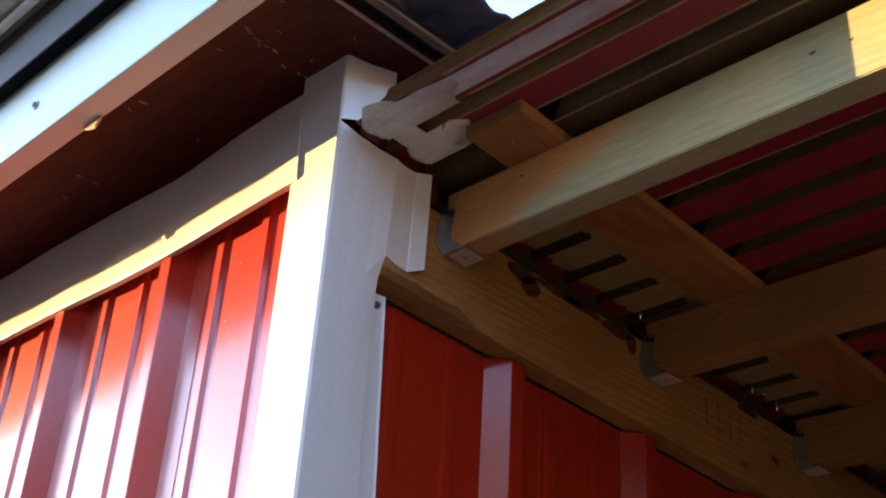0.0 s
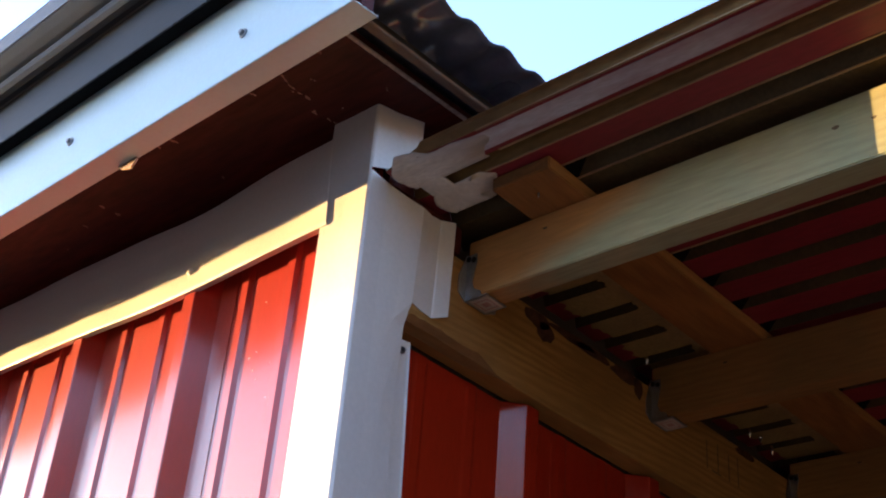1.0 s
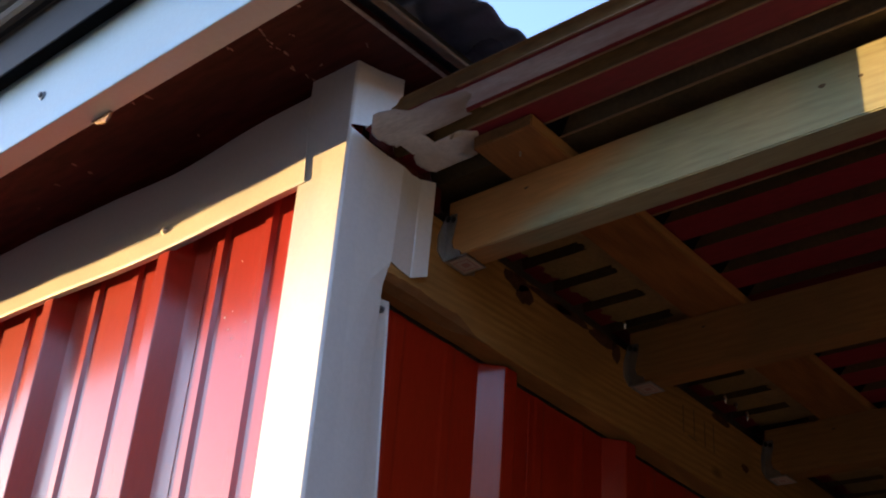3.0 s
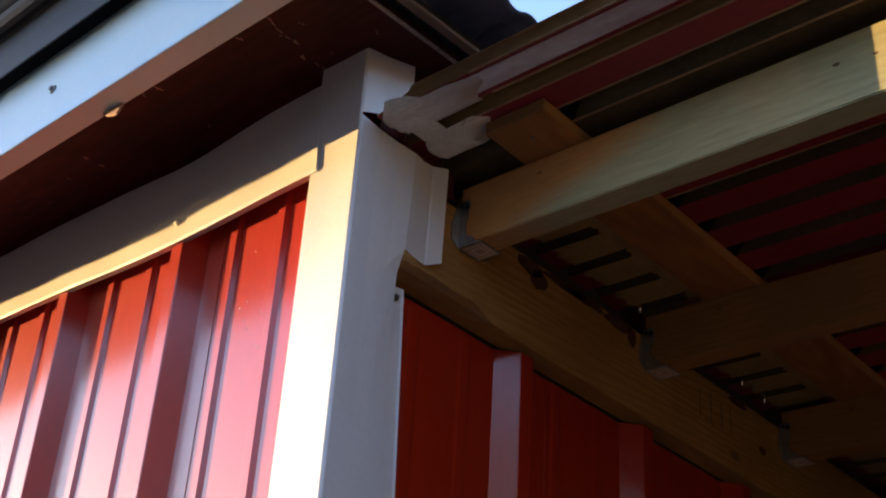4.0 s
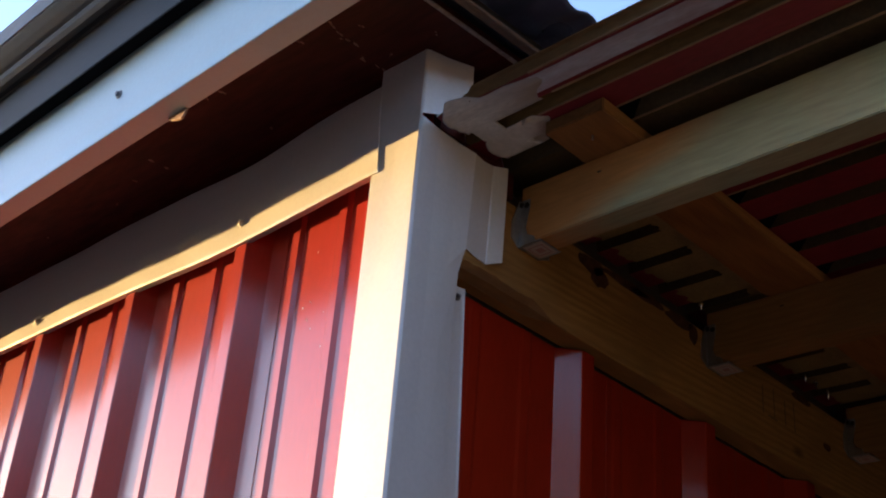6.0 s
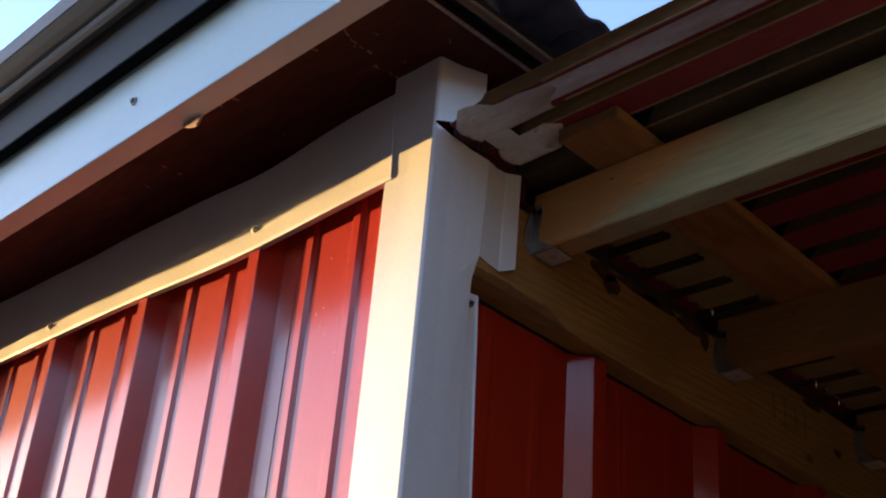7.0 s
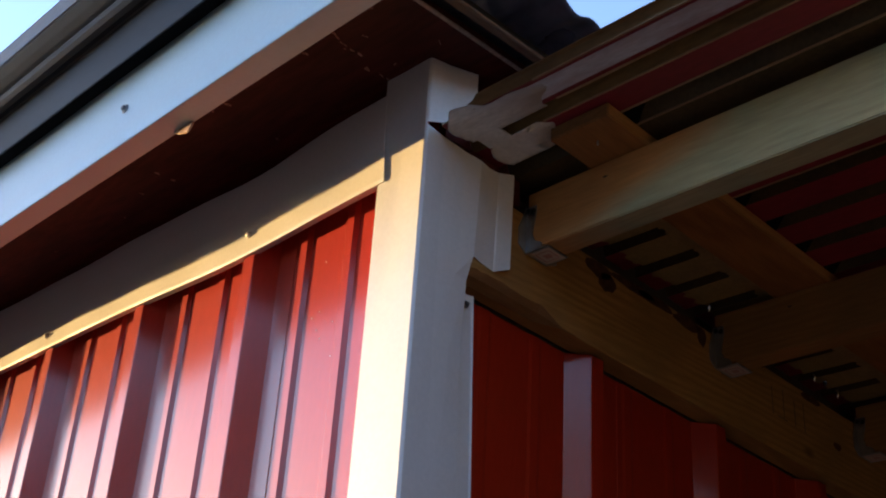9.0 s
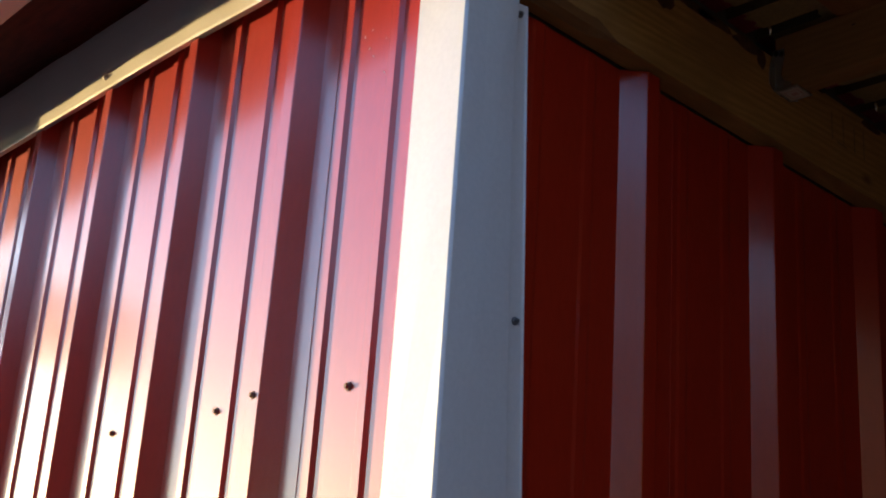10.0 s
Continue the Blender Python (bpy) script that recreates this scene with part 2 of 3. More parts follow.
TAG = material("paper_tag", (0.62, 0.52, 0.46), rough=0.8, grain=0.05)
TAGRED = material("tag_red_print", (0.52, 0.3, 0.26), rough=0.8)
INK = material("grey_stamp_ink", (0.2, 0.13, 0.06), rough=0.9, grain=0.3)
KNOT = material("brown_wood_knot", (0.1, 0.07, 0.035), rough=0.8, grain=0.3, bump=0.1)
BARK = material("dark_bark_stain", (0.075, 0.03, 0.014), rough=0.95, grain=0.4, grain_scale=80, bump=0.3)
GROUND = material("dry_gravel_ground", (0.125, 0.088, 0.056), rough=0.95, spots=0.8, spot_scale=0.6, dark=(0.06, 0.046, 0.03), grain=0.4,
                  grain_scale=25, bump=0.5)
SKY_SCREEN = material("sky_screen_foliage", (0.15, 0.11, 0.055), rough=0.9, spots=0.8, spot_scale=1.5, grain=0.5, grain_scale=14, bump=0.6)
DARKIN = material("building_core", (0.06, 0.05, 0.045), rough=0.9)


# ---- mesh helpers ----
def part(name, bm, mat, parent=None, label="", smooth=False):
    bmesh.ops.recalc_face_normals(bm, faces=bm.faces)
    me = bpy.data.meshes.new(name)
    bm.to_mesh(me)
    bm.free()
    me.materials.append(mat)
    if smooth:
        for p in me.polygons:
            p.use_smooth = True
    ob = new(name, me)
    if parent is not None:
        ob.parent = parent
    if label:
        ob["label"] = label
    return ob


def thing(name, at, label, category, group="", kind=""):
    ob = new(name)
    ob.empty_display_size = 0.05
    ob.location = at
    bpy.context.view_layer.update()
    return tagged(ob, label, category, group, kind)


def put(ob, parent):
    """Parents ob without moving it."""
    ob.parent = parent
    ob.matrix_parent_inverse = parent.matrix_world.inverted()
    return ob


def box(bm, lo, hi, bevel=0.0):
    r = bmesh.ops.create_cube(bm, size=1.0)
    for v in r["verts"]:
        v.co = Vector([lo[i] + (v.co[i] + 0.5) * (hi[i] - lo[i]) for i in range(3)])
    if bevel:
        edges = list({e for v in r["verts"] for e in v.link_edges})
        bmesh.ops.bevel(bm, geom=edges, offset=bevel, segments=2, affect="EDGES")
    return bm


def boxed(lo, hi, bevel=0.0):
    return box(bmesh.new(), lo, hi, bevel)


def ribbon(pts, place, w0, w1, thick, steps=1, bm=None):
    """A bent sheet: the 2D line pts, drawn out from w0 to w1; place(u, v, w) gives the point. w0 and w1 may be lists, one value a point."""
    bm = bm or bmesh.new()
    n = len(pts)
    nor = []
    for i in range(n):
        a, c = Vector(pts[max(i - 1, 0)]), Vector(pts[min(i + 1, n - 1)])
        d = (c - a).normalized()
        nor.append(Vector((-d.y, d.x)))
    low = w0 if isinstance(w0, (list, tuple)) else [w0] * n
    high = w1 if isinstance(w1, (list, tuple)) else [w1] * n
    front, back = [], []
    for s in range(steps + 1):
        k = s / steps
        ws = [a + (b - a) * k for a, b in zip(low, high)]
        front.append([bm.verts.new(place(p[0], p[1], w)) for p, w in zip(pts, ws)])
        back.append([bm.verts.new(place(p[0] + q.x * thick, p[1] + q.y * thick, w)) for p, q, w in zip(pts, nor, ws)])
    for s in range(steps):
        for i in range(n - 1):
            bm.faces.new((front[s][i], front[s][i + 1], front[s + 1][i + 1], front[s + 1][i]))
            bm.faces.new((back[s][i], back[s + 1][i], back[s + 1][i + 1], back[s][i + 1]))
        for i in (0, n - 1):
            bm.faces.new((front[s][i], front[s + 1][i], back[s + 1][i], back[s][i]))
    for s in (0, steps):
        for i in range(n - 1):
            bm.faces.new((front[s][i], back[s][i], back[s][i + 1], front[s][i + 1]))
    return bm


def prism(outline, place, w0, w1):
    """A closed 2D outline drawn out from w0 to w1."""
    bm = bmesh.new()
    a = [bm.verts.new(place(u, v, w0)) for u, v in outline]
    b = [bm.verts.new(place(u, v, w1)) for u, v in outline]
    n = len(outline)
    bm.faces.new(a)
    bm.faces.new(list(reversed(b)))
    for i in range(n):
        bm.faces.new((a[i], b[i], b[(i + 1) % n], a[(i + 1) % n]))
    return bm


def turned(profile, segs=12, hexed=False):
    """A lathe round z from (radius, z) pairs."""
    bm = bmesh.new()
    n = 6 if hexed else segs
    rings = []
    for r, z in profile:
        rings.append([bm.verts.new((r * math.cos(2 * math.pi * i / n), r * math.sin(2 * math.pi * i / n), z)) for i in range(n)])
    for a, b in zip(rings, rings[1:]):
        for i in range(n):
            bm.faces.new((a[i], a[(i + 1) % n], b[(i + 1) % n], b[i]))
    bm.faces.new(rings[-1])
    bm.faces.new(list(reversed(rings[0])))
    return bm


def screw(at, normal, mat=STEEL, size=0.0055, label="small hex-head sheet metal screw with washer", group="cladding screws"):
    """A hex-head screw with a washer, its head pointing along normal."""
    turn = Vector(normal).to_track_quat("Z", "Y").to_matrix().to_4x4()
    ob = thing("screw", at, label, "screw", group)
    ob.matrix_world = Matrix.Translation(at) @ turn
    part("washer", turned([(size * 1.35, -0.0012), (size * 1.35, 0.0006), (size * 1.0, 0.0014)]), mat, ob)
    part("head", turned([(size * 0.8, 0.0012), (size * 0.8, 0.0042), (size * 0.6, 0.0052)], hexed=True), mat, ob)
    return ob


# ---- ground and building core ----
bm = bmesh.new()
bmesh.ops.create_grid(bm, x_segments=40, y_segments=40, size=600)
tagged(part("ground", bm, GROUND), "dry gravelly ground round the shed", "ground", kind="structure")

# unseen tall hedge added round the yard behind the camera to cut low sky
bm = bmesh.new()
cols = []
for k in range(121):
    a = radians(-128 + 228 * k / 120)
    tall = 1.0 - 0.15 / (1 + math.exp(9 * (a + 1.1))) + 0.45 * math.exp(-((a + 0.9) / 0.3) ** 2)     # tallest beside the lean-to
    col = []
    for h in range(9):
        r = 9.0 + 0.9 * noise.noise(Vector((k * 0.31, h * 0.7, 0.0))) + 0.5 * noise.noise(Vector((k * 1.3, h * 1.9, 5.0)))
        z = (4.6 + 0.7 * noise.noise(Vector((k * 0.23, 2.0, 9.0))) + 0.35 * noise.noise(Vector((k * 1.1, 4.0, 1.0)))) * h / 8 * tall
        col.append((bm.verts.new((r * math.cos(a), r * math.sin(a), z)), bm.verts.new(((r + 1.2) * math.cos(a), (r + 1.2) * math.sin(a), z))))
    cols.append(col)
thin = random.Random(12)
for k, (p, q) in enumerate(zip(cols, cols[1:])):
    for h in range(8):
        if 33 < k < 62 and h > 1 and thin.random() < 0.2:      # gaps in a sparse stretch
            continue
        bm.faces.new((p[h][0], q[h][0], q[h + 1][0], p[h + 1][0]))
        bm.faces.new((p[h][1], p[h + 1][1], q[h + 1][1], q[h][1]))
    bm.faces.new((p[8][0], q[8][0], q[8][1], p[8][1]))
tagged(part("hedge", bm, SKY_SCREEN), "unseen brownish hedge added round the yard to cut low sky light, sparse in one stretch", "hedge", kind="stuff")

RIB, PITCH = 0.028, 0.305           # rib height and spacing of the wall cladding
TOP = 2.598                         # top of the walls
SLOPE = -0.045                      # fall of the lean-to along the side wall


def cladding_profile(u0, u1, centre, flank=0.007, low=0.0048):
    """(u, height) of the ribbed sheet between u0 and u1: tall ribs at centre + k * PITCH, two low swages between."""
    pts = []
    k0 = math.floor((u0 - centre) / PITCH) - 1
    for k in range(k0, math.ceil((u1 - centre) / PITCH) + 2):
        c = centre + k * PITCH
        pts += [(c - 0.0405, 0), (c - 0.014, RIB - 0.001), (c - 0.0122, RIB), (c + 0.0122, RIB), (c + 0.014, RIB - 0.001), (c + 0.0405, 0)]
        for off in (0.1016, 0.2034):
            pts += [(c + off - 0.007 - flank, 0), (c + off - 0.007, low), (c + off + 0.007, low), (c + off + 0.007 + flank, 0)]

    def height(u):
        for (a, ha), (b, hb) in zip(pts, pts[1:]):
            if a <= u <= b:
                return ha + (hb - ha) * (u - a) / max(b - a, 1e-9)
        return 0.0
    return [(u0, height(u0))] + [p for p in pts if u0 + 1e-5 < p[0] < u1 - 1e-5] + [(u1, height(u1))]


wall_front = tagged(part("wall_front", boxed((-3.6, 0.034, 0.0), (-0.034, 0.12, TOP)), DARKIN),
                    "red ribbed sheet steel shed wall in low sunlight", "wall", kind="structure")
wall_side = tagged(part("wall_side", boxed((-0.12, 0.121, 0.0), (-0.034, 4.2, TOP)), DARKIN),
                   "red ribbed sheet steel shed wall in shade", "wall", kind="structure")
tagged(part("wall_back", boxed((-3.6, 4.12, 0), (-0.121, 4.2, TOP)), DARKIN), "plain back wall of the shed", "wall", kind="structure")
tagged(part("wall_end", boxed((-3.6, 0.121, 0), (-3.52, 4.119, TOP)), DARKIN), "plain end wall of the shed", "wall", kind="structure")

# two unseen walls added to keep daylight out of the lean-to
tagged(part("wall_lean_side", prism([(-0.2, 0), (4.2, 0), (4.2, 2.453 + SLOPE * 4.015), (-0.2, 2.453 - SLOPE * 0.385)], lambda u, v, w: Vector((w, u, v)), 1.62, 1.69), DARKIN),
       "unseen plain wall added to darken the lean-to from its outer side", "wall", kind="structure")
tagged(part("wall_lean_end", boxed((-0.02, 4.2, 0), (1.69, 4.28, 2.3)), DARKIN), "unseen plain wall added to darken the lean-to from its far end", "wall", kind="structure")

FRONT_C, SIDE_C = -0.375, 0.357     # a tall rib's centre on either wall


def front_place(lift):
    return lambda u, h, w: Vector((u, RIB + 0.0015 - h - lift, w))


def side_place(lift):
    return lambda u, h, w: Vector((-RIB - 0.0015 + h + lift, u, w))


edges = [-3.6, -3.04, -2.125, -1.21, -0.2955, -0.01]
for i, (a, b) in enumerate(zip(edges, edges[1:])):
    p = cladding_profile(a - (0.0 if i == 0 else 0.12), b, FRONT_C)
    lift = 0.0009 if i % 2 else 0.0
    part("cladding_panel", ribbon(p, front_place(lift), 0.06, 2.55, 0.0008), RED, wall_front)
edges = [0.02, 0.435, 1.35, 2.265, 3.18, 4.2]
for i, (a, b) in enumerate(zip(edges, edges[1:])):
    p = cladding_profile(a, b + (0.0 if i == len(edges) - 2 else 0.02), SIDE_C, 0.006, 0.0013)
    lift = 0.0009 if i % 2 else 0.0
    cut = [2.294 + SLOPE * (u - 0.185) for u, _ in p]
    part("cladding_panel", ribbon(p, side_place(lift), 0.06, cut, -0.0008), RED, wall_side)
    up = cladding_profile(max(a, 0.305), b + (0.0 if i == len(edges) - 2 else 0.02), SIDE_C, 0.006, 0.0013)
    part("cladding_panel", ribbon(up, side_place(lift), [2.515 + SLOPE * (u - 0.185) for u, _ in up], TOP - 0.002, -0.0008), RED, wall_side)

# brown block added to keep sky light out of the trim's cut
part("packing", boxed((-0.0335, 0.036, 2.499), (-0.003, 0.303, TOP - 0.001)), BROWN, wall_side, "dark brown block closing the gap behind the trim's cut")

# unseen board added beyond the front wall to keep low sun off the eaves
porch = thing("porch_board", (-4.0, -1.25, 0), "unseen white board on two posts, added to keep the low sun off the eaves", "porch", kind="structure")
put(part("board", prism([(-0.876, 2.486), (-0.969, 2.482), (-1.063, 2.480), (-1.125, 2.477), (-1.172, 2.484), (-1.228, 2.495), (-1.255, 2.5025), (-1.285, 2.4965), (-1.361, 2.498), (-1.631, 2.506), (-1.631, 2.84), (-0.876, 2.84)],
                        lambda u, v, w: Vector((w, u, v)), -4.04, -4.0), WHITE), porch)
for y in (-0.821, -1.581):
    put(part("post", boxed((-4.10, y - 0.05, 0.0), (-4.045, y, 2.48 if y > -1 else 2.83), 0.004), BROWN), porch)

# ---- corner trim ----
corner_trim = thing("corner_trim", (0, 0, 0.06), "white painted steel corner trim, cut and bent open at its top", "trim", kind="structure")


def sheet_from(rows, thick, axis):
    """A bent sheet from rows of points (each row the same count), thickened along axis."""
    bm = bmesh.new()
    off = Vector(axis) * thick
    a = [[bm.verts.new(Vector(p)) for p in r] for r in rows]
    b = [[bm.verts.new(Vector(p) - off) for p in r] for r in rows]
    R, C = len(rows), len(rows[0])
    for i in range(R - 1):
        for j in range(C - 1):
            bm.faces.new((a[i][j], a[i][j + 1], a[i + 1][j + 1], a[i + 1][j]))
            bm.faces.new((b[i][j], b[i + 1][j], b[i + 1][j + 1], b[i][j + 1]))
    for i in range(R - 1):
        for j in (0, C - 1):
            bm.faces.new((a[i][j], a[i + 1][j], b[i + 1][j], b[i][j]))
    for j in range(C - 1):
        for i in (0, R - 1):
            bm.faces.new((a[i][j], b[i][j], b[i][j + 1], a[i][j + 1]))
    return bm


# left flange, in the sun
put(part("front_flange", sheet_from([[(-0.088, -0.0025, z), (-0.086, -0.004, z), (-0.045, -0.0035 - 0.001 * math.sin(z * 7), z), (-0.002, -0.003, z), (0, -0.0015, z)]
                                     for z in (0.06, 0.6, 1.2, 1.6, 1.9, 2.2, 2.4, 2.5, 2.606)], 0.0012, (0, -1, 0)), WHITE), corner_trim)


def edge_y(z):
    """How far the side flange reaches along the side wall."""
    return 0.094 + 0.047 * (2.29 - z) * (1 if z < 2.29 else 0.4)


# side flange below the cut
rows = [[(0.0, -0.0015, z), (0.0015, 0.0005, z), (0.0015 + 0.001 * math.sin(5 * z), 0.035, z), (0.0014, 0.058, z), (0.0012, edge_y(z) - 0.019, z)] for z in (0.06, 0.8, 1.4, 1.8, 2.1)]
rows += [[(0.0, -0.0015, 2.2), (0.0015, 0.0005, 2.2), (0.0018, 0.033, 2.2), (0.003, 0.06, 2.2), (0.002, edge_y(2.2) - 0.017, 2.2)],
         [(0.0, -0.0015, 2.3), (0.0015, 0.0005, 2.3), (0.0024, 0.031, 2.3), (0.0058, 0.06, 2.3), (0.0068, 0.080, 2.3)],
         [(0.0, -0.0015, 2.333), (0.0015, 0.0005, 2.333), (0.003, 0.03, 2.333), (0.0085, 0.062, 2.333), (0.0145, 0.0835, 2.333)],
         [(0.0, -0.0015, 2.42), (0.0015, 0.0005, 2.42), (0.003, 0.03, 2.42), (0.009, 0.063, 2.42), (0.0155, 0.0865, 2.42)],
         [(0.0, -0.0015, 2.499), (0.0015, 0.0005, 2.4985), (0.003, 0.03, 2.492), (0.009, 0.062, 2.484), (0.016, 0.088, 2.478)]]
put(part("side_flange", sheet_from(rows, 0.0012, (1, 0, 0)), WHITE), corner_trim)
# stub above the cut
rows = [[(0.0, -0.0015, 2.503), (0.0015, 0.0005, 2.5035), (0.009, 0.03, 2.512), (0.0216, 0.0672, 2.535)],
        [(0.0, -0.0015, 2.56), (0.0015, 0.0005, 2.56), (0.009, 0.03, 2.563), (0.0216, 0.0672, 2.57)],
        [(0.0, -0.0015, 2.606), (0.0015, 0.0005, 2.606), (0.009, 0.03, 2.605), (0.0216, 0.0672, 2.6055)]]
put(part("upper_stub", sheet_from(rows, 0.0012, (1, 0, 0)), WHITE), corner_trim)
# the flap bent out round the ledger's end
rows = [[(0.0145, 0.0835, 2.333), (0.0135, 0.1, 2.329), (0.0135, 0.121, 2.326), (0.015, 0.1225, 2.326), (0.0235, 0.1425, 2.334)],
        [(0.0155, 0.0865, 2.42), (0.0135, 0.104, 2.412), (0.0135, 0.1225, 2.41), (0.015, 0.124, 2.41), (0.0235, 0.1435, 2.41)],
        [(0.016, 0.088, 2.478), (0.0135, 0.1065, 2.476), (0.0135, 0.1245, 2.477), (0.015, 0.126, 2.477), (0.0235, 0.1445, 2.479)]]
put(part("bent_flap", sheet_from(rows, 0.0012, (0.9, -0.4, 0)), WHITE, label="torn and bent flap of white trim"), corner_trim)
# narrow outer hem, lower down
put(part("hem", sheet_from([[(-0.0085, edge_y(z) - 0.03, z), (-0.0085, edge_y(z) - 0.0135, z), (-0.0055, edge_y(z) + 0.0085, z), (-0.004, edge_y(z) + 0.0115, z), (-0.0055, edge_y(z) + 0.0125, z)]
                            for z in (0.06, 0.8, 1.4, 1.8, 2.1, 2.289)], 0.0012, (1, 0, 0)), WHITE), corner_trim)
# a bit of torn metal beside the cut
put(part("torn_barb", sheet_from([[(0.004, 0.022, 2.508), (0.012, 0.05, 2.500)], [(0.004, 0.022, 2.511), (0.012, 0.05, 2.512)]], 0.001, (1, 0, 0)), WHITE), corner_trim)

for x, y, z in ((-0.206, RIB - 0.0005, 1.806), (-0.376, 0.0, 1.806), (-0.51, RIB - 0.0005, 1.80), (-0.822, RIB - 0.0005, 1.79)):
    screw((x, y, z), (0, -1, 0), RUST, 0.0044, "dark rusty cladding screw with washer", "cladding screws")
for z in (2.274, 1.879, 1.48):
    screw((-0.0060, edge_y(z) - 0.001, z), (1, 0, 0), STEEL, 0.0038, "grey screw in the trim's narrow hem", "hem screws")

for k in range(7):
    r0 = random.Random(70 + k)
    x, z, s = -0.215 + r0.uniform(-0.03, 0.03), 2.29 + r0.uniform(-0.13, 0.1), r0.uniform(0.0006, 0.0013)
    part("paint_chip", boxed((x - s * 0.45, RIB + 0.0002, z - s * r0.uniform(1.0, 3.0)), (x + s * 0.45, RIB + 0.0012, z + s)), PALE, wall_front)

# ---- header trim along the front wall ----
rng = random.Random(3)
xs = [-0.072 - i * 0.0235 for i in range(151)]


def sag_low(x):
    """How far the strip's lower edge hangs down."""
    return -0.0125 * math.exp(-((x + 0.38) / 0.22) ** 2) - 0.006 / (1 + math.exp(20 * (x + 0.45))) - 0.004 * math.exp(-((x + 1.9) / 0.3) ** 2)


def sag_top(x):
    return (-0.0145 * math.exp(-((x + 0.37) / 0.17) ** 2) - 0.0105 / (1 + math.exp(22 * (x + 0.27))) + 0.012 / (1 + math.exp(12 * (x + 1.15)))
            - 0.012 * math.exp(-((x + 1.9) / 0.3) ** 2) + 0.0012 * math.sin(23.0 * x))


header_trim = thing("header_trim", (-1.8, 0, 2.44), "white steel header trim strip under the eaves, slightly wavy", "trim", kind="structure")
rows = []
for k, fy in ((0.0, 0.0035), (0.0, -0.0055), (0.03, -0.0066), (0.08, -0.0063), (0.25, -0.0058), (0.4, -0.006), (0.72, -0.0055), (0.9, -0.0045), (1.0, -0.003)):
    rows.append([(x - 0.012 * k, fy + 0.0012 * math.sin(31.0 * x) * k * (1 - k) * 4 + 0.2 * sag_top(x) * k, 2.4385 + 0.145 * k + sag_low(x) * (1 - k) + sag_top(x) * k) for x in xs])
put(part("strip", sheet_from(rows, 0.001, (0, -1, 0)), WHITE), header_trim)
for x in (-0.374, -0.994, -1.6, -2.2):
    nub = thing("screw", (x, -0.0058, 2.458), "small pale domed screw in the header trim", "screw", "header trim screws")
    nub.matrix_world = Matrix.Translation((x, -0.0058, 2.458)) @ Vector((0, -1, 0)).to_track_quat("Z", "Y").to_matrix().to_4x4()
    part("head", turned([(0.0062, -0.002), (0.006, 0.001), (0.0046, 0.0022), (0.004, 0.0052), (0.0024, 0.0062)], 14), PALE, nub, smooth=True)

# ---- eaves: soffit, fascia, gutter ----
soffit = tagged(part("soffit", boxed((-3.6, -0.2155, 2.607), (0.0742, 1.4, 2.6165)), BROWN), "dark brown stained soffit board with scratches", "soffit", kind="structure")
part("soffit_edge", boxed((0.0695, -0.2155, 2.6035), (0.0755, 1.4, 2.6068), 0.0008), EDGEWOOD, soffit, "pale raw board edge")
# knocks and scratches: a row beside the corner trim, a few further along
knocks = ((-0.062, -0.125, 6), (-0.066, -0.113, 7), (-0.07, -0.097, 5), (-0.072, -0.085, 6), (-0.071, -0.069, 8), (-0.085, -0.044, 7), (-0.088, -0.039, 6),
          (-0.084, -0.017, 6), (-0.083, -0.006, 7), (-0.125, -0.12, 7), (-0.561, -0.075, 7), (-0.559, -0.046, 8), (-0.309, -0.117, 8), (-0.342, -0.122, 6),
          (-0.329, -0.012, 4), (0.016, -0.126, 6), (0.03, -0.016, 4), (-0.052, -0.024, 3), (-0.036, -0.095, 3), (-0.64, -0.055, 5))
for i in range(46):
    if i < 40:
        x, y, L = knocks[i % 20]
        L, a = 0.0007 * L * rng.uniform(0.6, 1.0), 1.7 + rng.uniform(-0.25, 0.25)
        x, y = x + (i // 20) * rng.uniform(-0.004, 0.004), y + (i // 20) * rng.uniform(-0.007, 0.007)
    else:
        x, y, L, a = rng.uniform(-1.3, 0.06), rng.uniform(-0.19, -0.02), 0.002, rng.uniform(1.3, 2.0)
    bm = bmesh.new()
    w = L * rng.uniform(0.12, 0.35)
    ring = [bm.verts.new((x + L * math.cos(t) * math.cos(a) - w * math.sin(t) * math.sin(a), y + L * math.cos(t) * math.sin(a) + w * math.sin(t) * math.cos(a),
                          2.6065 - 0.0004 * (1 + math.sin(3 * t)))) for t in [k * math.pi / 4 for k in range(8)]]
    bm.faces.new(ring)
    r = bmesh.ops.extrude_face_region(bm, geom=bm.faces[:])
    for v in r["geom"]:
        if isinstance(v, bmesh.types.BMVert):
            v.co.z = 2.6075
    part("scratch", bm, SCUFF, soffit)

fascia = thing("fascia", (-1.7, -0.25, 2.484), "pale grey-blue painted steel fascia trim, screwed on", "fascia", kind="structure")
pts = [(-0.2145, 2.486), (-0.2155, 2.484), (-0.2485, 2.483), (-0.2503, 2.4834), (-0.2512, 2.4842), (-0.2515, 2.486), (-0.2505, 2.56), (-0.2515, 2.632), (-0.24, 2.634)]
put(part("fascia_sheet", ribbon(pts, lambda u, v, w: Vector((w, u, v + 0.012 * (w + 0.5))), -3.6, 0.228, -0.0012, steps=6), PALEBLUE), fascia)
put(part("fascia_board", boxed((-3.6, -0.238, 2.499), (0.222, -0.2165, 2.76), 0.002), BROWN), fascia)
for x in (-0.355, 0.026):
    screw((x, -0.2515, 2.549), (0, -1, 0), STEEL, 0.005, "grey hex-head screw in the fascia", "fascia screws")
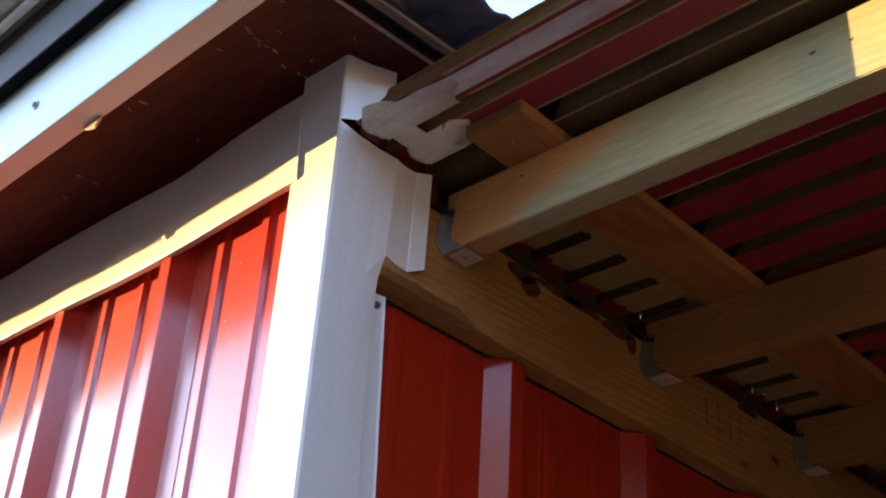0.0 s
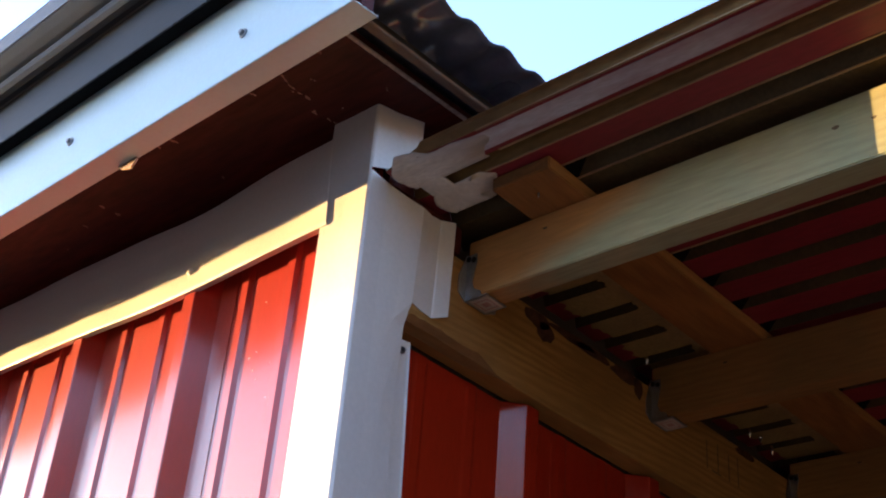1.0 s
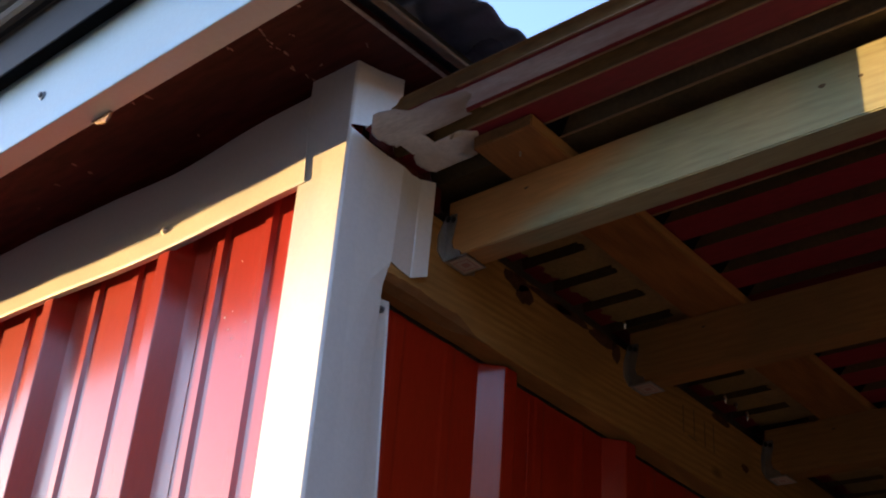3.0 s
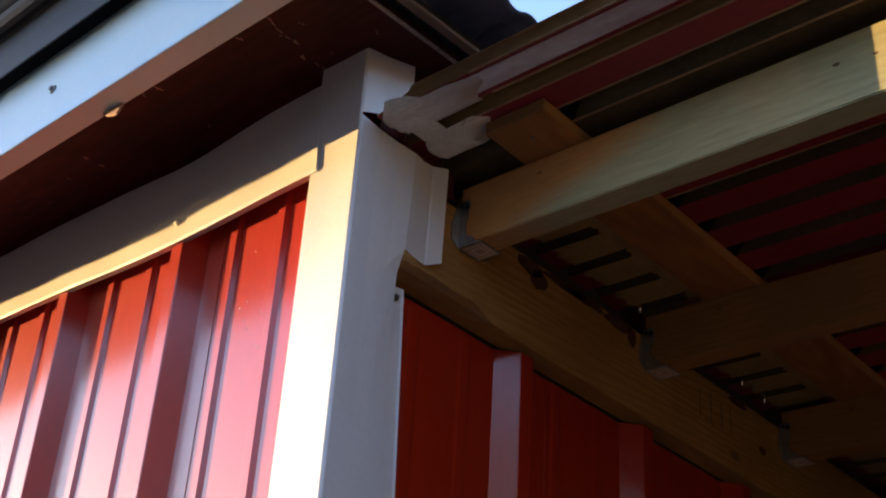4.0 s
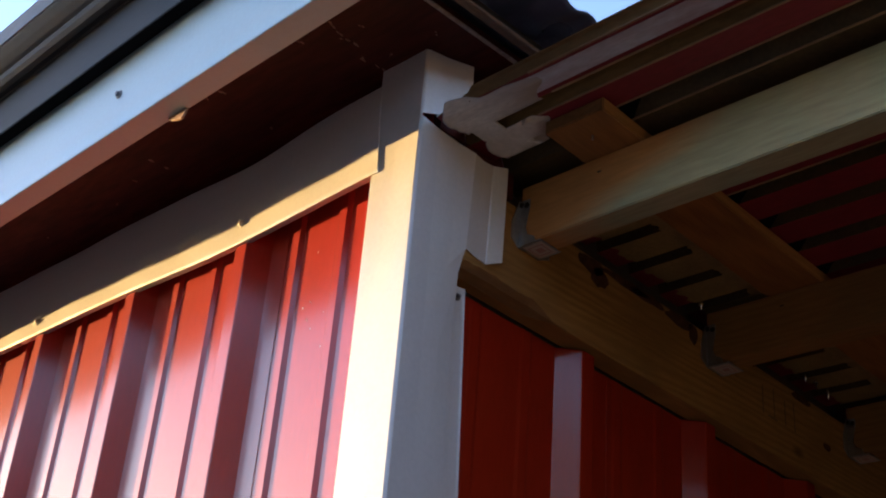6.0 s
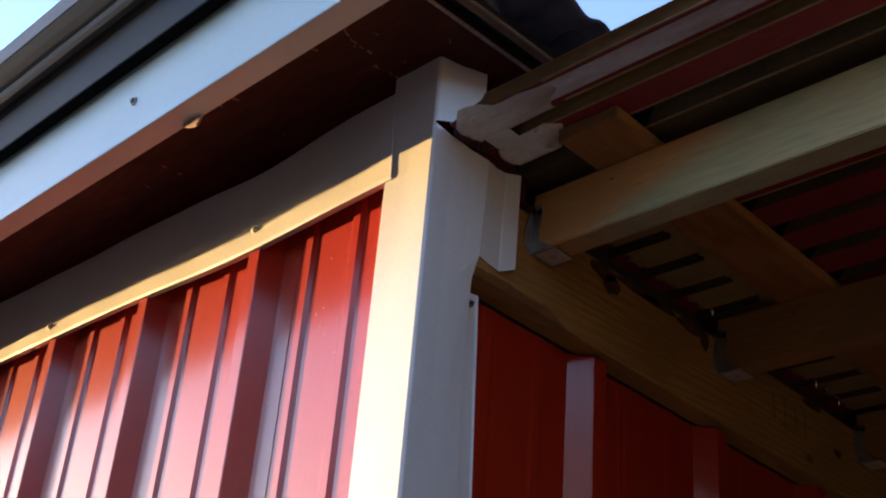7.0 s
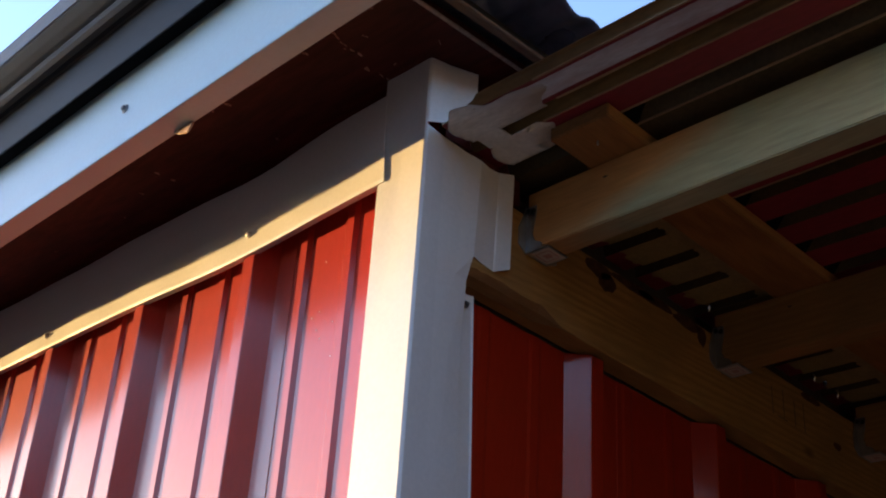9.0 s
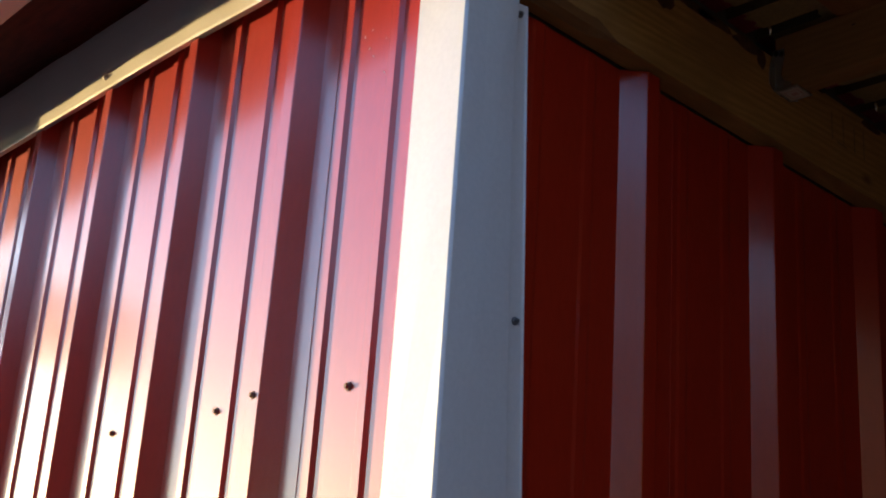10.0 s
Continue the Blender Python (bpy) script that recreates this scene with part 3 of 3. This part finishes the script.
# a flake of old filler hanging from the lower edge
bm = prism([(-0.263, 2.4868), (-0.247, 2.4765), (-0.232, 2.4705), (-0.2185, 2.4668), (-0.2165, 2.475), (-0.217, 2.4835), (-0.2205, 2.4875)], lambda u, v, w: Vector((u, w + 0.25 * (v - 2.487), v)), -0.2195, -0.2160)
bmesh.ops.bevel(bm, geom=bm.edges[:], offset=0.0006, segments=1, affect="EDGES")
tagged(part("filler_flake", bm, FLAKE), "tan flake of old filler hanging from the fascia edge", "filler")


def tilt(x):
    return 0.012 * (x + 0.5)


gutter = thing("gutter", (-1.7, -0.29, 2.63), "dark grey ogee metal rain gutter above the fascia", "gutter")
pts = [(-0.2535, 2.775), (-0.2545, 2.70), (-0.2715, 2.692), (-0.2735, 2.6085), (-0.2755, 2.6095), (-0.2765, 2.682), (-0.279, 2.6855), (-0.2825, 2.684),
       (-0.289, 2.684), (-0.296, 2.6875), (-0.301, 2.694), (-0.303, 2.7015), (-0.3025, 2.704), (-0.308, 2.708), (-0.316, 2.717), (-0.3235, 2.7275), (-0.3255, 2.7315),
       (-0.326, 2.768), (-0.319, 2.774)]
put(part("trough", ribbon(pts, lambda u, v, w: Vector((w, u, v + tilt(w))), -3.6, 0.245, -0.0015), SLATE), gutter)
put(part("front_rim", prism([(-0.3264, 2.7318), (-0.3276, 2.7322), (-0.3276, 2.768), (-0.3264, 2.7684)], lambda u, v, w: Vector((w, u, v + tilt(w))), -3.6, 0.2445), RIM, label="paler front rim"), gutter)
# pale strip that paints the highlight along the gutter's lip
put(part("drip_lip", prism([(-0.2782, 2.6852), (-0.2812, 2.6838), (-0.2822, 2.6856), (-0.279, 2.6868)], lambda u, v, w: Vector((w, u, v + tilt(w))), -3.6, 0.2445), RIM), gutter)
# black strip painting in the shaded gap between gutter and fascia
put(part("seal", prism([(-0.2527, 2.613), (-0.2725, 2.6095), (-0.2722, 2.66), (-0.2527, 2.66)], lambda u, v, w: Vector((w, u, v + tilt(w))), -3.6, 0.244), GAPBLACK, label="black strip standing in for the shaded gap behind the gutter"), gutter)
put(part("end_cap", prism([(-0.2545, 2.616), (-0.275, 2.612), (-0.277, 2.686), (-0.296, 2.689), (-0.302, 2.704), (-0.325, 2.732), (-0.3255, 2.766), (-0.2545, 2.766)],
                          lambda u, v, w: Vector((w, u, v + tilt(w))), 0.2455, 0.247), SLATE), gutter)
for x in (-3.0, -2.2, -1.4, -0.6, 0.15):
    put(part("bracket", boxed((x - 0.012, -0.3245, 2.764 + tilt(x)), (x + 0.012, -0.2555, 2.767 + tilt(x))), SLATE), gutter)

# ---- main roof: batten and corrugated sheet ----
tagged(part("eaves_batten", boxed((0.099, -0.214, 2.603), (0.113, 1.4, 2.6095), 0.001), TAN), "thin tan timber batten under the roof edge", "batten")
tagged(part("verge_strip", boxed((0.1, -0.213, 2.61), (0.109, 1.4, 2.621)), SLATE), "dark grey verge strip under the roof edge", "strip")
WAVE = 0.0655
roof = thing("main_roof", (-1.6, 1.5, 2.63), "dark navy pressed metal tile roof of the shed", "roof", kind="structure")
bm = bmesh.new()
xr = [-3.6, -2.4, -1.2, -0.4] + [-0.16 + 0.01 * i for i in range(36)]


def roof_z(x, y):
    """Underside of the pressed roof sheet: low waves across, with a pressed step every few centimetres along them."""
    ph = 2 * math.pi * (y - 0.042) / WAVE
    f = ((x + 0.02 * math.cos(ph)) / 0.075) % 1.0
    press = 0.0045 * (f if f < 0.75 else 3 * (1 - f))
    return 2.629 + 0.0042 * math.cos(ph) + press + 0.0012 * noise.noise(Vector((x * 25, y * 25, 3.0))) - 0.02 * (x - 0.19)


grid = [[(bm.verts.new((x, y, roof_z(x, y))), bm.verts.new((x, y, roof_z(x, y) + 0.0012))) for x in xr] for y in [-0.2145 + i * WAVE / 10 for i in range(int(4.4 / (WAVE / 10)) + 1)]]
for p, q in zip(grid, grid[1:]):
    for i in range(len(xr) - 1):
        bm.faces.new((p[i][0], p[i + 1][0], q[i + 1][0], q[i][0]))
        bm.faces.new((p[i][1], q[i][1], q[i + 1][1], p[i + 1][1]))
    bm.faces.new((p[-1][0], p[-1][1], q[-1][1], q[-1][0]))
put(part("roof_sheet", bm, ROOFDARK, smooth=True), roof)

# ---- lean-to: ledger, joists, hangers, battens, roof sheet ----
ledger = thing("ledger_board", (0.02, 2.0, 2.27), "treated pine ledger board with waney lower edge, fixed to the wall", "beam")
LZ0, LZ1, LX0, LX1 = 2.298, 2.438, -0.0262, 0.012
ys = [0.0815 + 0.0105 * i for i in range(23)] + [0.34, 0.4, 0.8, 1.6, 2.8, 4.15]
wane = random.Random(8)
rows = []
for y in ys:
    k = max(0.0, min(1.0, (0.262 - y) / 0.04))
    h = 0.0015 + 0.017 * k * (0.9 + 0.1 * math.sin(60 * y) + wane.uniform(-0.07, 0.07))
    d = 0.0015 + 0.018 * k
    rows.append([(LX0, y, LZ0), (LX1 - d, y, LZ0), (LX1 - 0.35 * d, y, LZ0 + 0.45 * h), (LX1, y, LZ0 + h), (LX1, y, LZ1 - 0.002), (LX1 - 0.002, y, LZ1), (LX0, y, LZ1)])
bm = bmesh.new()
vs = [[bm.verts.new(p) for p in r] for r in rows]
for a, b in zip(vs, vs[1:]):
    for j in range(len(a)):
        bm.faces.new((a[j], a[(j + 1) % len(a)], b[(j + 1) % len(a)], b[j]))
bm.faces.new(vs[0])
bm.faces.new(list(reversed(vs[-1])))
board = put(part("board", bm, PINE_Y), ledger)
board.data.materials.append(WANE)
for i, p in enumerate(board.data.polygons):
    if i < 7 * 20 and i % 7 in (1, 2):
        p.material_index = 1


def blot(name, at, ry, rz, mat, parent, seed, label=""):
    """A flat stain or bark patch on the ledger's face."""
    r0 = random.Random(seed)
    bm = bmesh.new()
    out = [(1 + 0.2 * r0.uniform(-1, 1)) for _ in range(14)]
    a = [bm.verts.new((at[0] + 0.0006, at[1] + ry * o * math.cos(t), at[2] + rz * o * math.sin(t))) for o, t in zip(out, [k * math.pi / 7 for k in range(14)])]
    b = [bm.verts.new((at[0] - 0.001, v.co.y, v.co.z)) for v in a]
    bm.faces.new(a)
    bm.faces.new(list(reversed(b)))
    for i in range(14):
        bm.faces.new((a[i], b[i], b[(i + 1) % 14], a[(i + 1) % 14]))
    return put(part(name, bm, mat, label=label), parent)


blot("bark_patch", (LX1, 0.345, 2.424), 0.03, 0.014, BARK, ledger, 4, "dark bark patch")
blot("bark_patch", (LX1, 0.362, 2.41), 0.02, 0.014, BARK, ledger, 5)
for y, z, a, b, seed in ((0.43, 2.431, 0.06, 0.007, 30), (0.48, 2.43, 0.05, 0.008, 31), (0.565, 2.428, 0.04, 0.010, 32), (0.60, 2.42, 0.012, 0.016, 33), (0.74, 2.434, 0.04, 0.0035, 34), (0.93, 2.43, 0.03, 0.007, 35), (1.16, 2.433, 0.04, 0.004, 36)):
    blot("edge_stain", (LX1, y, z), a, b, BARK, ledger, seed)
blot("knot", (LX1, 1.01, 2.37), 0.012, 0.007, BARK, ledger, 6)
for y, w, h in ((0.80, 0.003, 0.05), (0.835, 0.003, 0.055), (0.87, 0.003, 0.048), (0.815, 0.03, 0.003), (0.90, 0.003, 0.052)):
    put(part("stamp_bar", boxed((LX1 - 0.001, y, 2.36), (LX1 + 0.0004, y + w, 2.36 + h)), INK), ledger)

JY, JSTEP, JZ0, JZ1, JT = 0.185, 0.452, 2.381, 2.47, 0.038


def joist_at(y):
    j = thing("joist", (0.0135, y, JZ0), "treated pine joist, greenish with an orange stain, on a steel hanger", "joist", "lean-to joists")
    put(part("timber", boxed((0.0135, y, JZ0), (1.6, y + JT, JZ1), 0.0015), PINE_STAINED if y < 0.3 else PINE), j)
    for kx, kz, rx, rz in ((0.556, 2.436, 0.0045, 0.0026), (0.60, 2.431, 0.003, 0.002), (0.148, 2.448, 0.004, 0.0016), (1.15, 2.42, 0.006, 0.003)):
        bm = prism([(kx + rx * math.cos(t) * (1 + 0.2 * math.sin(3 * t)), kz + rz * math.sin(t)) for t in [m * math.pi / 6 for m in range(12)]],
                   lambda u, v, w: Vector((u, w, v)), y - 0.0002, y + 0.001)
        put(part("knot", bm, KNOT), j)
    return j


joists = [joist_at(JY + k * JSTEP) for k in range(9)]


def hanger_at(y):
    h = thing("joist_hanger", (0.013, y, JZ0), "galvanised steel joist hanger with nails and a paper tag", "joist hanger", "joist hangers")
    x0 = LX1 + 0.0006
    for s, yy in ((-1, y - 0.0022), (1, y + JT + 0.0006)):
        put(part("cheek", prism([(x0, JZ0 - 0.002), (x0 + 0.03, JZ0 - 0.002), (x0 + 0.027, JZ0 + 0.006), (x0 + 0.015, JZ0 + 0.012), (x0 + 0.0115, JZ0 + 0.024),
                                 (x0 + 0.018, JZ0 + 0.055), (x0 + 0.0175, JZ0 + 0.066), (x0 + 0.002, JZ0 + 0.066), (x0, JZ0 + 0.05)],
                                lambda u, v, w: Vector((u, w, v)), yy, yy + 0.0016), ZINC), h)
    put(part("seat", boxed((x0, y - 0.0022, JZ0 - 0.0042), (x0 + 0.04, y + JT + 0.0022, JZ0 - 0.0025)), ZINC), h)
    for s, ya, yb in ((-1, y - 0.024, y - 0.0024), (1, y + JT + 0.0024, y + JT + 0.024)):
        put(part("face_flange", prism([(ya + 0.007, JZ0 + 0.006), (yb, JZ0 - 0.004), (yb, JZ0 + 0.068), (ya + 0.007, JZ0 + 0.03)] if s < 0 else
                                      [(ya, JZ0 - 0.004), (yb, JZ0 + 0.006), (yb, JZ0 + 0.03), (ya, JZ0 + 0.068)],
                                      lambda u, v, w: Vector((w, u, v)), x0 - 0.0002, x0 + 0.0014), ZINC), h)
    for dx, dz in ((0.004, 0.060), (0.0135, 0.057)):
        bm = turned([(0.0042, 0), (0.0042, 0.0012), (0.0025, 0.002)], 10)
        o = part("nail_head", bm, NAIL)
        o.matrix_world = Matrix.Translation((x0 + dx, y - 0.0024, JZ0 + dz)) @ pose(0, 0, 0, 90, 0, 0)
        bpy.context.view_layer.update()
        put(o, h)
    tag = put(part("paper_tag", boxed((x0 + 0.006, y + 0.002, JZ0 - 0.0052), (x0 + 0.038, y + JT - 0.002, JZ0 - 0.0044)), TAG, label="small printed paper tag"), h)
    for xa, ya, xb, yb in ((0.010, 0.007, 0.034, 0.0085), (0.010, 0.0295, 0.034, 0.031), (0.010, 0.0085, 0.0115, 0.0295), (0.0325, 0.0085, 0.034, 0.0295), (0.017, 0.014, 0.028, 0.024)):
        put(part("print_bar", boxed((x0 + xa, y + ya, JZ0 - 0.0056), (x0 + xb, y + yb, JZ0 - 0.0051)), TAGRED), tag)
    return h


hangers = [hanger_at(JY + k * JSTEP) for k in range(9)]

BZ0, BZ1 = JZ1 + 0.0005, JZ1 + 0.0195
battens = []
for x0 in (0.122, 0.92, 1.5):
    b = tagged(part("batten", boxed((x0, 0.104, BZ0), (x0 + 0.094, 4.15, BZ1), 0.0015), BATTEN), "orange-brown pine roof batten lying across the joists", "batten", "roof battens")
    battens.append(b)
    # faces toward +x take a paler wood, the side light put into the colour
    b.data.materials.append(SIDELIT)
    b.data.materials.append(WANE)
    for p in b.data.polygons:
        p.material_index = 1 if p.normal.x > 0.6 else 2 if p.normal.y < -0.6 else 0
    if x0 < 0.2:
        nail = turned([(0.0012, 0), (0.0012, 0.006), (0.0008, 0.0065)], 8)
        o = part("nail", nail, ZINC)
        o.matrix_world = Matrix.Translation((0.17, 0.142, BZ0)) @ pose(0, 0, 0, 180, 0, 0)
        bpy.context.view_layer.update()
        put(o, b)

# lean-to roof sheet: pans on the battens, ribs upward, SP apart
SP, SH = 0.0805, 0.02
SZ = BZ1 + 0.0008
lean_roof = thing("lean_to_roof", (0.85, 2.0, SZ), "dark red ribbed roof sheet of the lean-to seen from below, worn near its edge", "roof sheet", kind="structure")


def rib(i):
    """Middle of the i-th rib and the half width of its mouth."""
    return ((0.0735, 0.0135), (0.149, 0.017))[i] if i < 2 else (0.0765 + i * SP, 0.0145)


def pan(i):
    """Both edges of the i-th pan."""
    return (0.014 if i == 0 else rib(i - 1)[0] + rib(i - 1)[1]), rib(i)[0] - rib(i)[1]


def rib_top(i):
    return SH if i < 3 else 0.036


def lean_profile(count):
    pts = [(-0.001, 0.0075), (0.0025, 0.0105), (0.0075, 0.0095), (0.014, 0.0)]
    for i in range(count):
        c, w = rib(i)
        pts += [(c - w, 0.0), (c - 0.007, rib_top(i)), (c + 0.007, rib_top(i)), (c + w, 0.0)]
    return pts


lp = lean_profile(50)
bm = ribbon(lp, lambda u, v, w: Vector((w, u, SZ + v)), [0.092 if p[0] < 0.001 else 0.084 if p[0] < 0.005 else 0.074 if p[0] < 0.01 else 0.012 if p[0] < 0.07 else -0.002 if p[0] < 0.21 else -0.033 for p in lp], 1.72, 0.0008)
sheet = put(part("sheet", bm, SHEET), lean_roof)
sheet.data.materials.append(RIBSHADE)
sheet.data.materials.append(LIP)
# brown rib coat, darkened to put shade into the inner ribs and pan 2
for p in sheet.data.polygons:
    if p.center.z > SZ + 0.003 or pan(2)[0] < p.center.y < pan(2)[1]:
        p.material_index = 2 if p.center.y < 0.1 else 1


def ragged(name, y0, y1, x0, x1, mat, seed, wob, label="", slant=0.0):
    """A thin ragged-ended coat under a pan."""
    r0 = random.Random(seed)
    n = 9
    rows = []
    for k in range(n):
        y = y0 + (y1 - y0) * k / (n - 1)
        rows.append([(x0 + r0.uniform(-wob, wob) * 0.5, y, SZ - 0.0012), (0.5 * (x0 + x1), y, SZ - 0.0016), (x1 + slant * abs(1 - 2 * k / (n - 1)) ** 0.7 * (1 if k > n / 2 else -0.5) + r0.uniform(-wob, wob), y, SZ - 0.0006)])
    return put(part(name, sheet_from(rows, 0.0005, (0, 0, -1)), mat, label=label), lean_roof)


ragged("worn_patch", pan(0)[0] + 0.006, pan(0)[1] - 0.009, 0.13, 0.95, WORN, 2, 0.004, "grey worn coating fading into dark red")


def tongue(i, x0, x1, droop, seed):
    """A pale sealing strip under the i-th pan, its near end rounded and hanging down."""
    r0 = random.Random(seed)
    n = 13
    y0, y1 = (0.003 if i == 0 else pan(i)[0] - 0.004), pan(i)[1] + 0.004
    rows = []
    for k in range(n):
        f = k / (n - 1)
        y = y0 + (y1 - y0) * f
        up = max(0.0, 0.0175 - y) * 0.55 if i == 0 else 0.0
        xa = x0 + (0.02 if f < 0.5 else 0.008) * abs(2 * f - 1) ** 2.2 + r0.uniform(-0.0015, 0.0015)
        d = droop * (0.55 + 0.45 * math.sin(2.6 * f + 0.3)) + r0.uniform(-0.0006, 0.0006)
        xb = x1 + r0.uniform(-0.003, 0.003) + 0.016 * math.sin(5 * f) - (0.035 * max(0.0, 1 - 4 * f) if i == 0 else 0.0)
        line = [(xa, SZ - d), (xa + 0.004, SZ - 0.7 * d), (xa + 0.014, SZ - 0.0022 - 0.18 * d), (xa + 0.035, SZ - 0.0026 + r0.uniform(-0.0005, 0.0005)),
                (xa + 0.052, SZ - 0.0025), (xa + 0.066, SZ - 0.0024), (0.4 * xa + 0.6 * xb + 0.01, SZ - 0.0022 + r0.uniform(-0.0004, 0.0004)), (xb, SZ - 0.0012)]
        keep = [max(0.0, min(1.0, (x - 0.06) / 0.03)) if i == 0 else 0.0 for x, _ in line]
        rows.append([(x, y + 0.0125 * (1 - f) ** 2 * q, z + up * (1 - q)) for (x, z), q in zip(line, keep)])
    return put(part("sealing_strip", sheet_from(rows, 0.0009, (0, 0, -1)), SMEAR if i == 0 else PALE, label="pale sealing strip smeared under the pan" if i == 0 else "", smooth=True), lean_roof)


tongue(0, 0.016, 0.165, 0.0045, 41)
tongue(1, 0.021, 0.118, 0.0055, 42)
for i in range(3, 24):
    ragged("sealing_strip", pan(i)[0] - 0.002, pan(i)[1] + 0.002, -0.004, 0.13, DULL, 20 + i, 0.012)
    # the rib's mouth is smeared shut beside the batten
    ragged("sealing_strip", pan(i)[1] - 0.001, pan(i + 1)[0] + 0.001, 0.088 + 0.006 * math.sin(3.1 * i), 0.13, DULL, 60 + i, 0.008)
# pale cover over the first rib's mouth, with a slot left open
put(part("sealing_cover", boxed((0.03, pan(0)[1] - 0.002, SZ - 0.0034), (0.072, pan(1)[0] + 0.002, SZ - 0.0006), 0.0006), PALE), lean_roof)

# dark block that paints in the shade under the sheet's end, behind the trim
put(part("foam_closure", boxed((-0.002, 0.072, 2.446), (0.0105, 0.172, SZ - 0.0035), 0.002), BROWN, label="dark block standing in for the shade under the sheet's end"), lean_roof)

# shiny metal tips standing in for specks of daylight beside the wall
for y, low in ((0.956, 0.014), (0.994, 0.0095), (1.036, 0.018), (1.131, 0.022), (0.63, 0.012)):
    o = part("screw_tip", turned([(0.0042, SZ - 0.002), (0.0042, SZ - 0.006), (0.0034, SZ - low + 0.004), (0.0006, SZ - low - 0.004)], 10), SHINY, smooth=True)
    o.location = (0.009, y, 0)
    bpy.context.view_layer.update()
    put(o, lean_roof)

# black wedges painting in the dark rib mouths over the first batten, cut slanting
for i in range(1, 14):
    c, w = rib(i)
    top = rib_top(i) - 0.001
    bm = bmesh.new()
    near = [bm.verts.new(p) for p in ((0.13, c - w + 0.001, SZ), (0.13, c + w - 0.001, SZ), (0.13, c + 0.0062, SZ + top), (0.13, c - 0.0062, SZ + top))]
    far = [bm.verts.new(p) for p in ((0.2175, c - w + 0.001, SZ), (0.2175, c + w - 0.001, SZ), (0.218 + top, c + 0.0062, SZ + top), (0.218 + top, c - 0.0062, SZ + top))]
    bm.faces.new(near)
    bm.faces.new(list(reversed(far)))
    for k in range(4):
        bm.faces.new((near[k], far[k], far[(k + 1) % 4], near[(k + 1) % 4]))
    put(part("foam_closure", bm, GAPBLACK, label="black wedge standing in for the dark rib mouth" if i == 1 else ""), lean_roof)

# unseen strip closing the sheet's upper end, added to keep sky light out
put(part("flashing", boxed((-0.0335, 0.305, SZ + 0.0375), (0.05, 4.12, SZ + 0.039)), BROWN), lean_roof)

# pale strips along the pans' edges, painting in the light their bends catch
for i in range(5):
    for y in pan(i):
        put(part("bend", boxed((0.17 if i == 0 else 0.125, y - 0.0014, SZ - 0.0012), (1.715, y + 0.0014, SZ + 0.0006)), BENT), lean_roof)

# the lean-to falls a little along the wall
for top in [ledger, lean_roof] + joists + hangers + battens:
    for o in (top, *top.children_recursive):
        if o.type == "MESH":
            m = o.matrix_world.copy()
            inv = m.inverted()
            for v in o.data.vertices:
                p = m @ v.co
                p.z += SLOPE * (p.y - 0.185)
                v.co = inv @ p
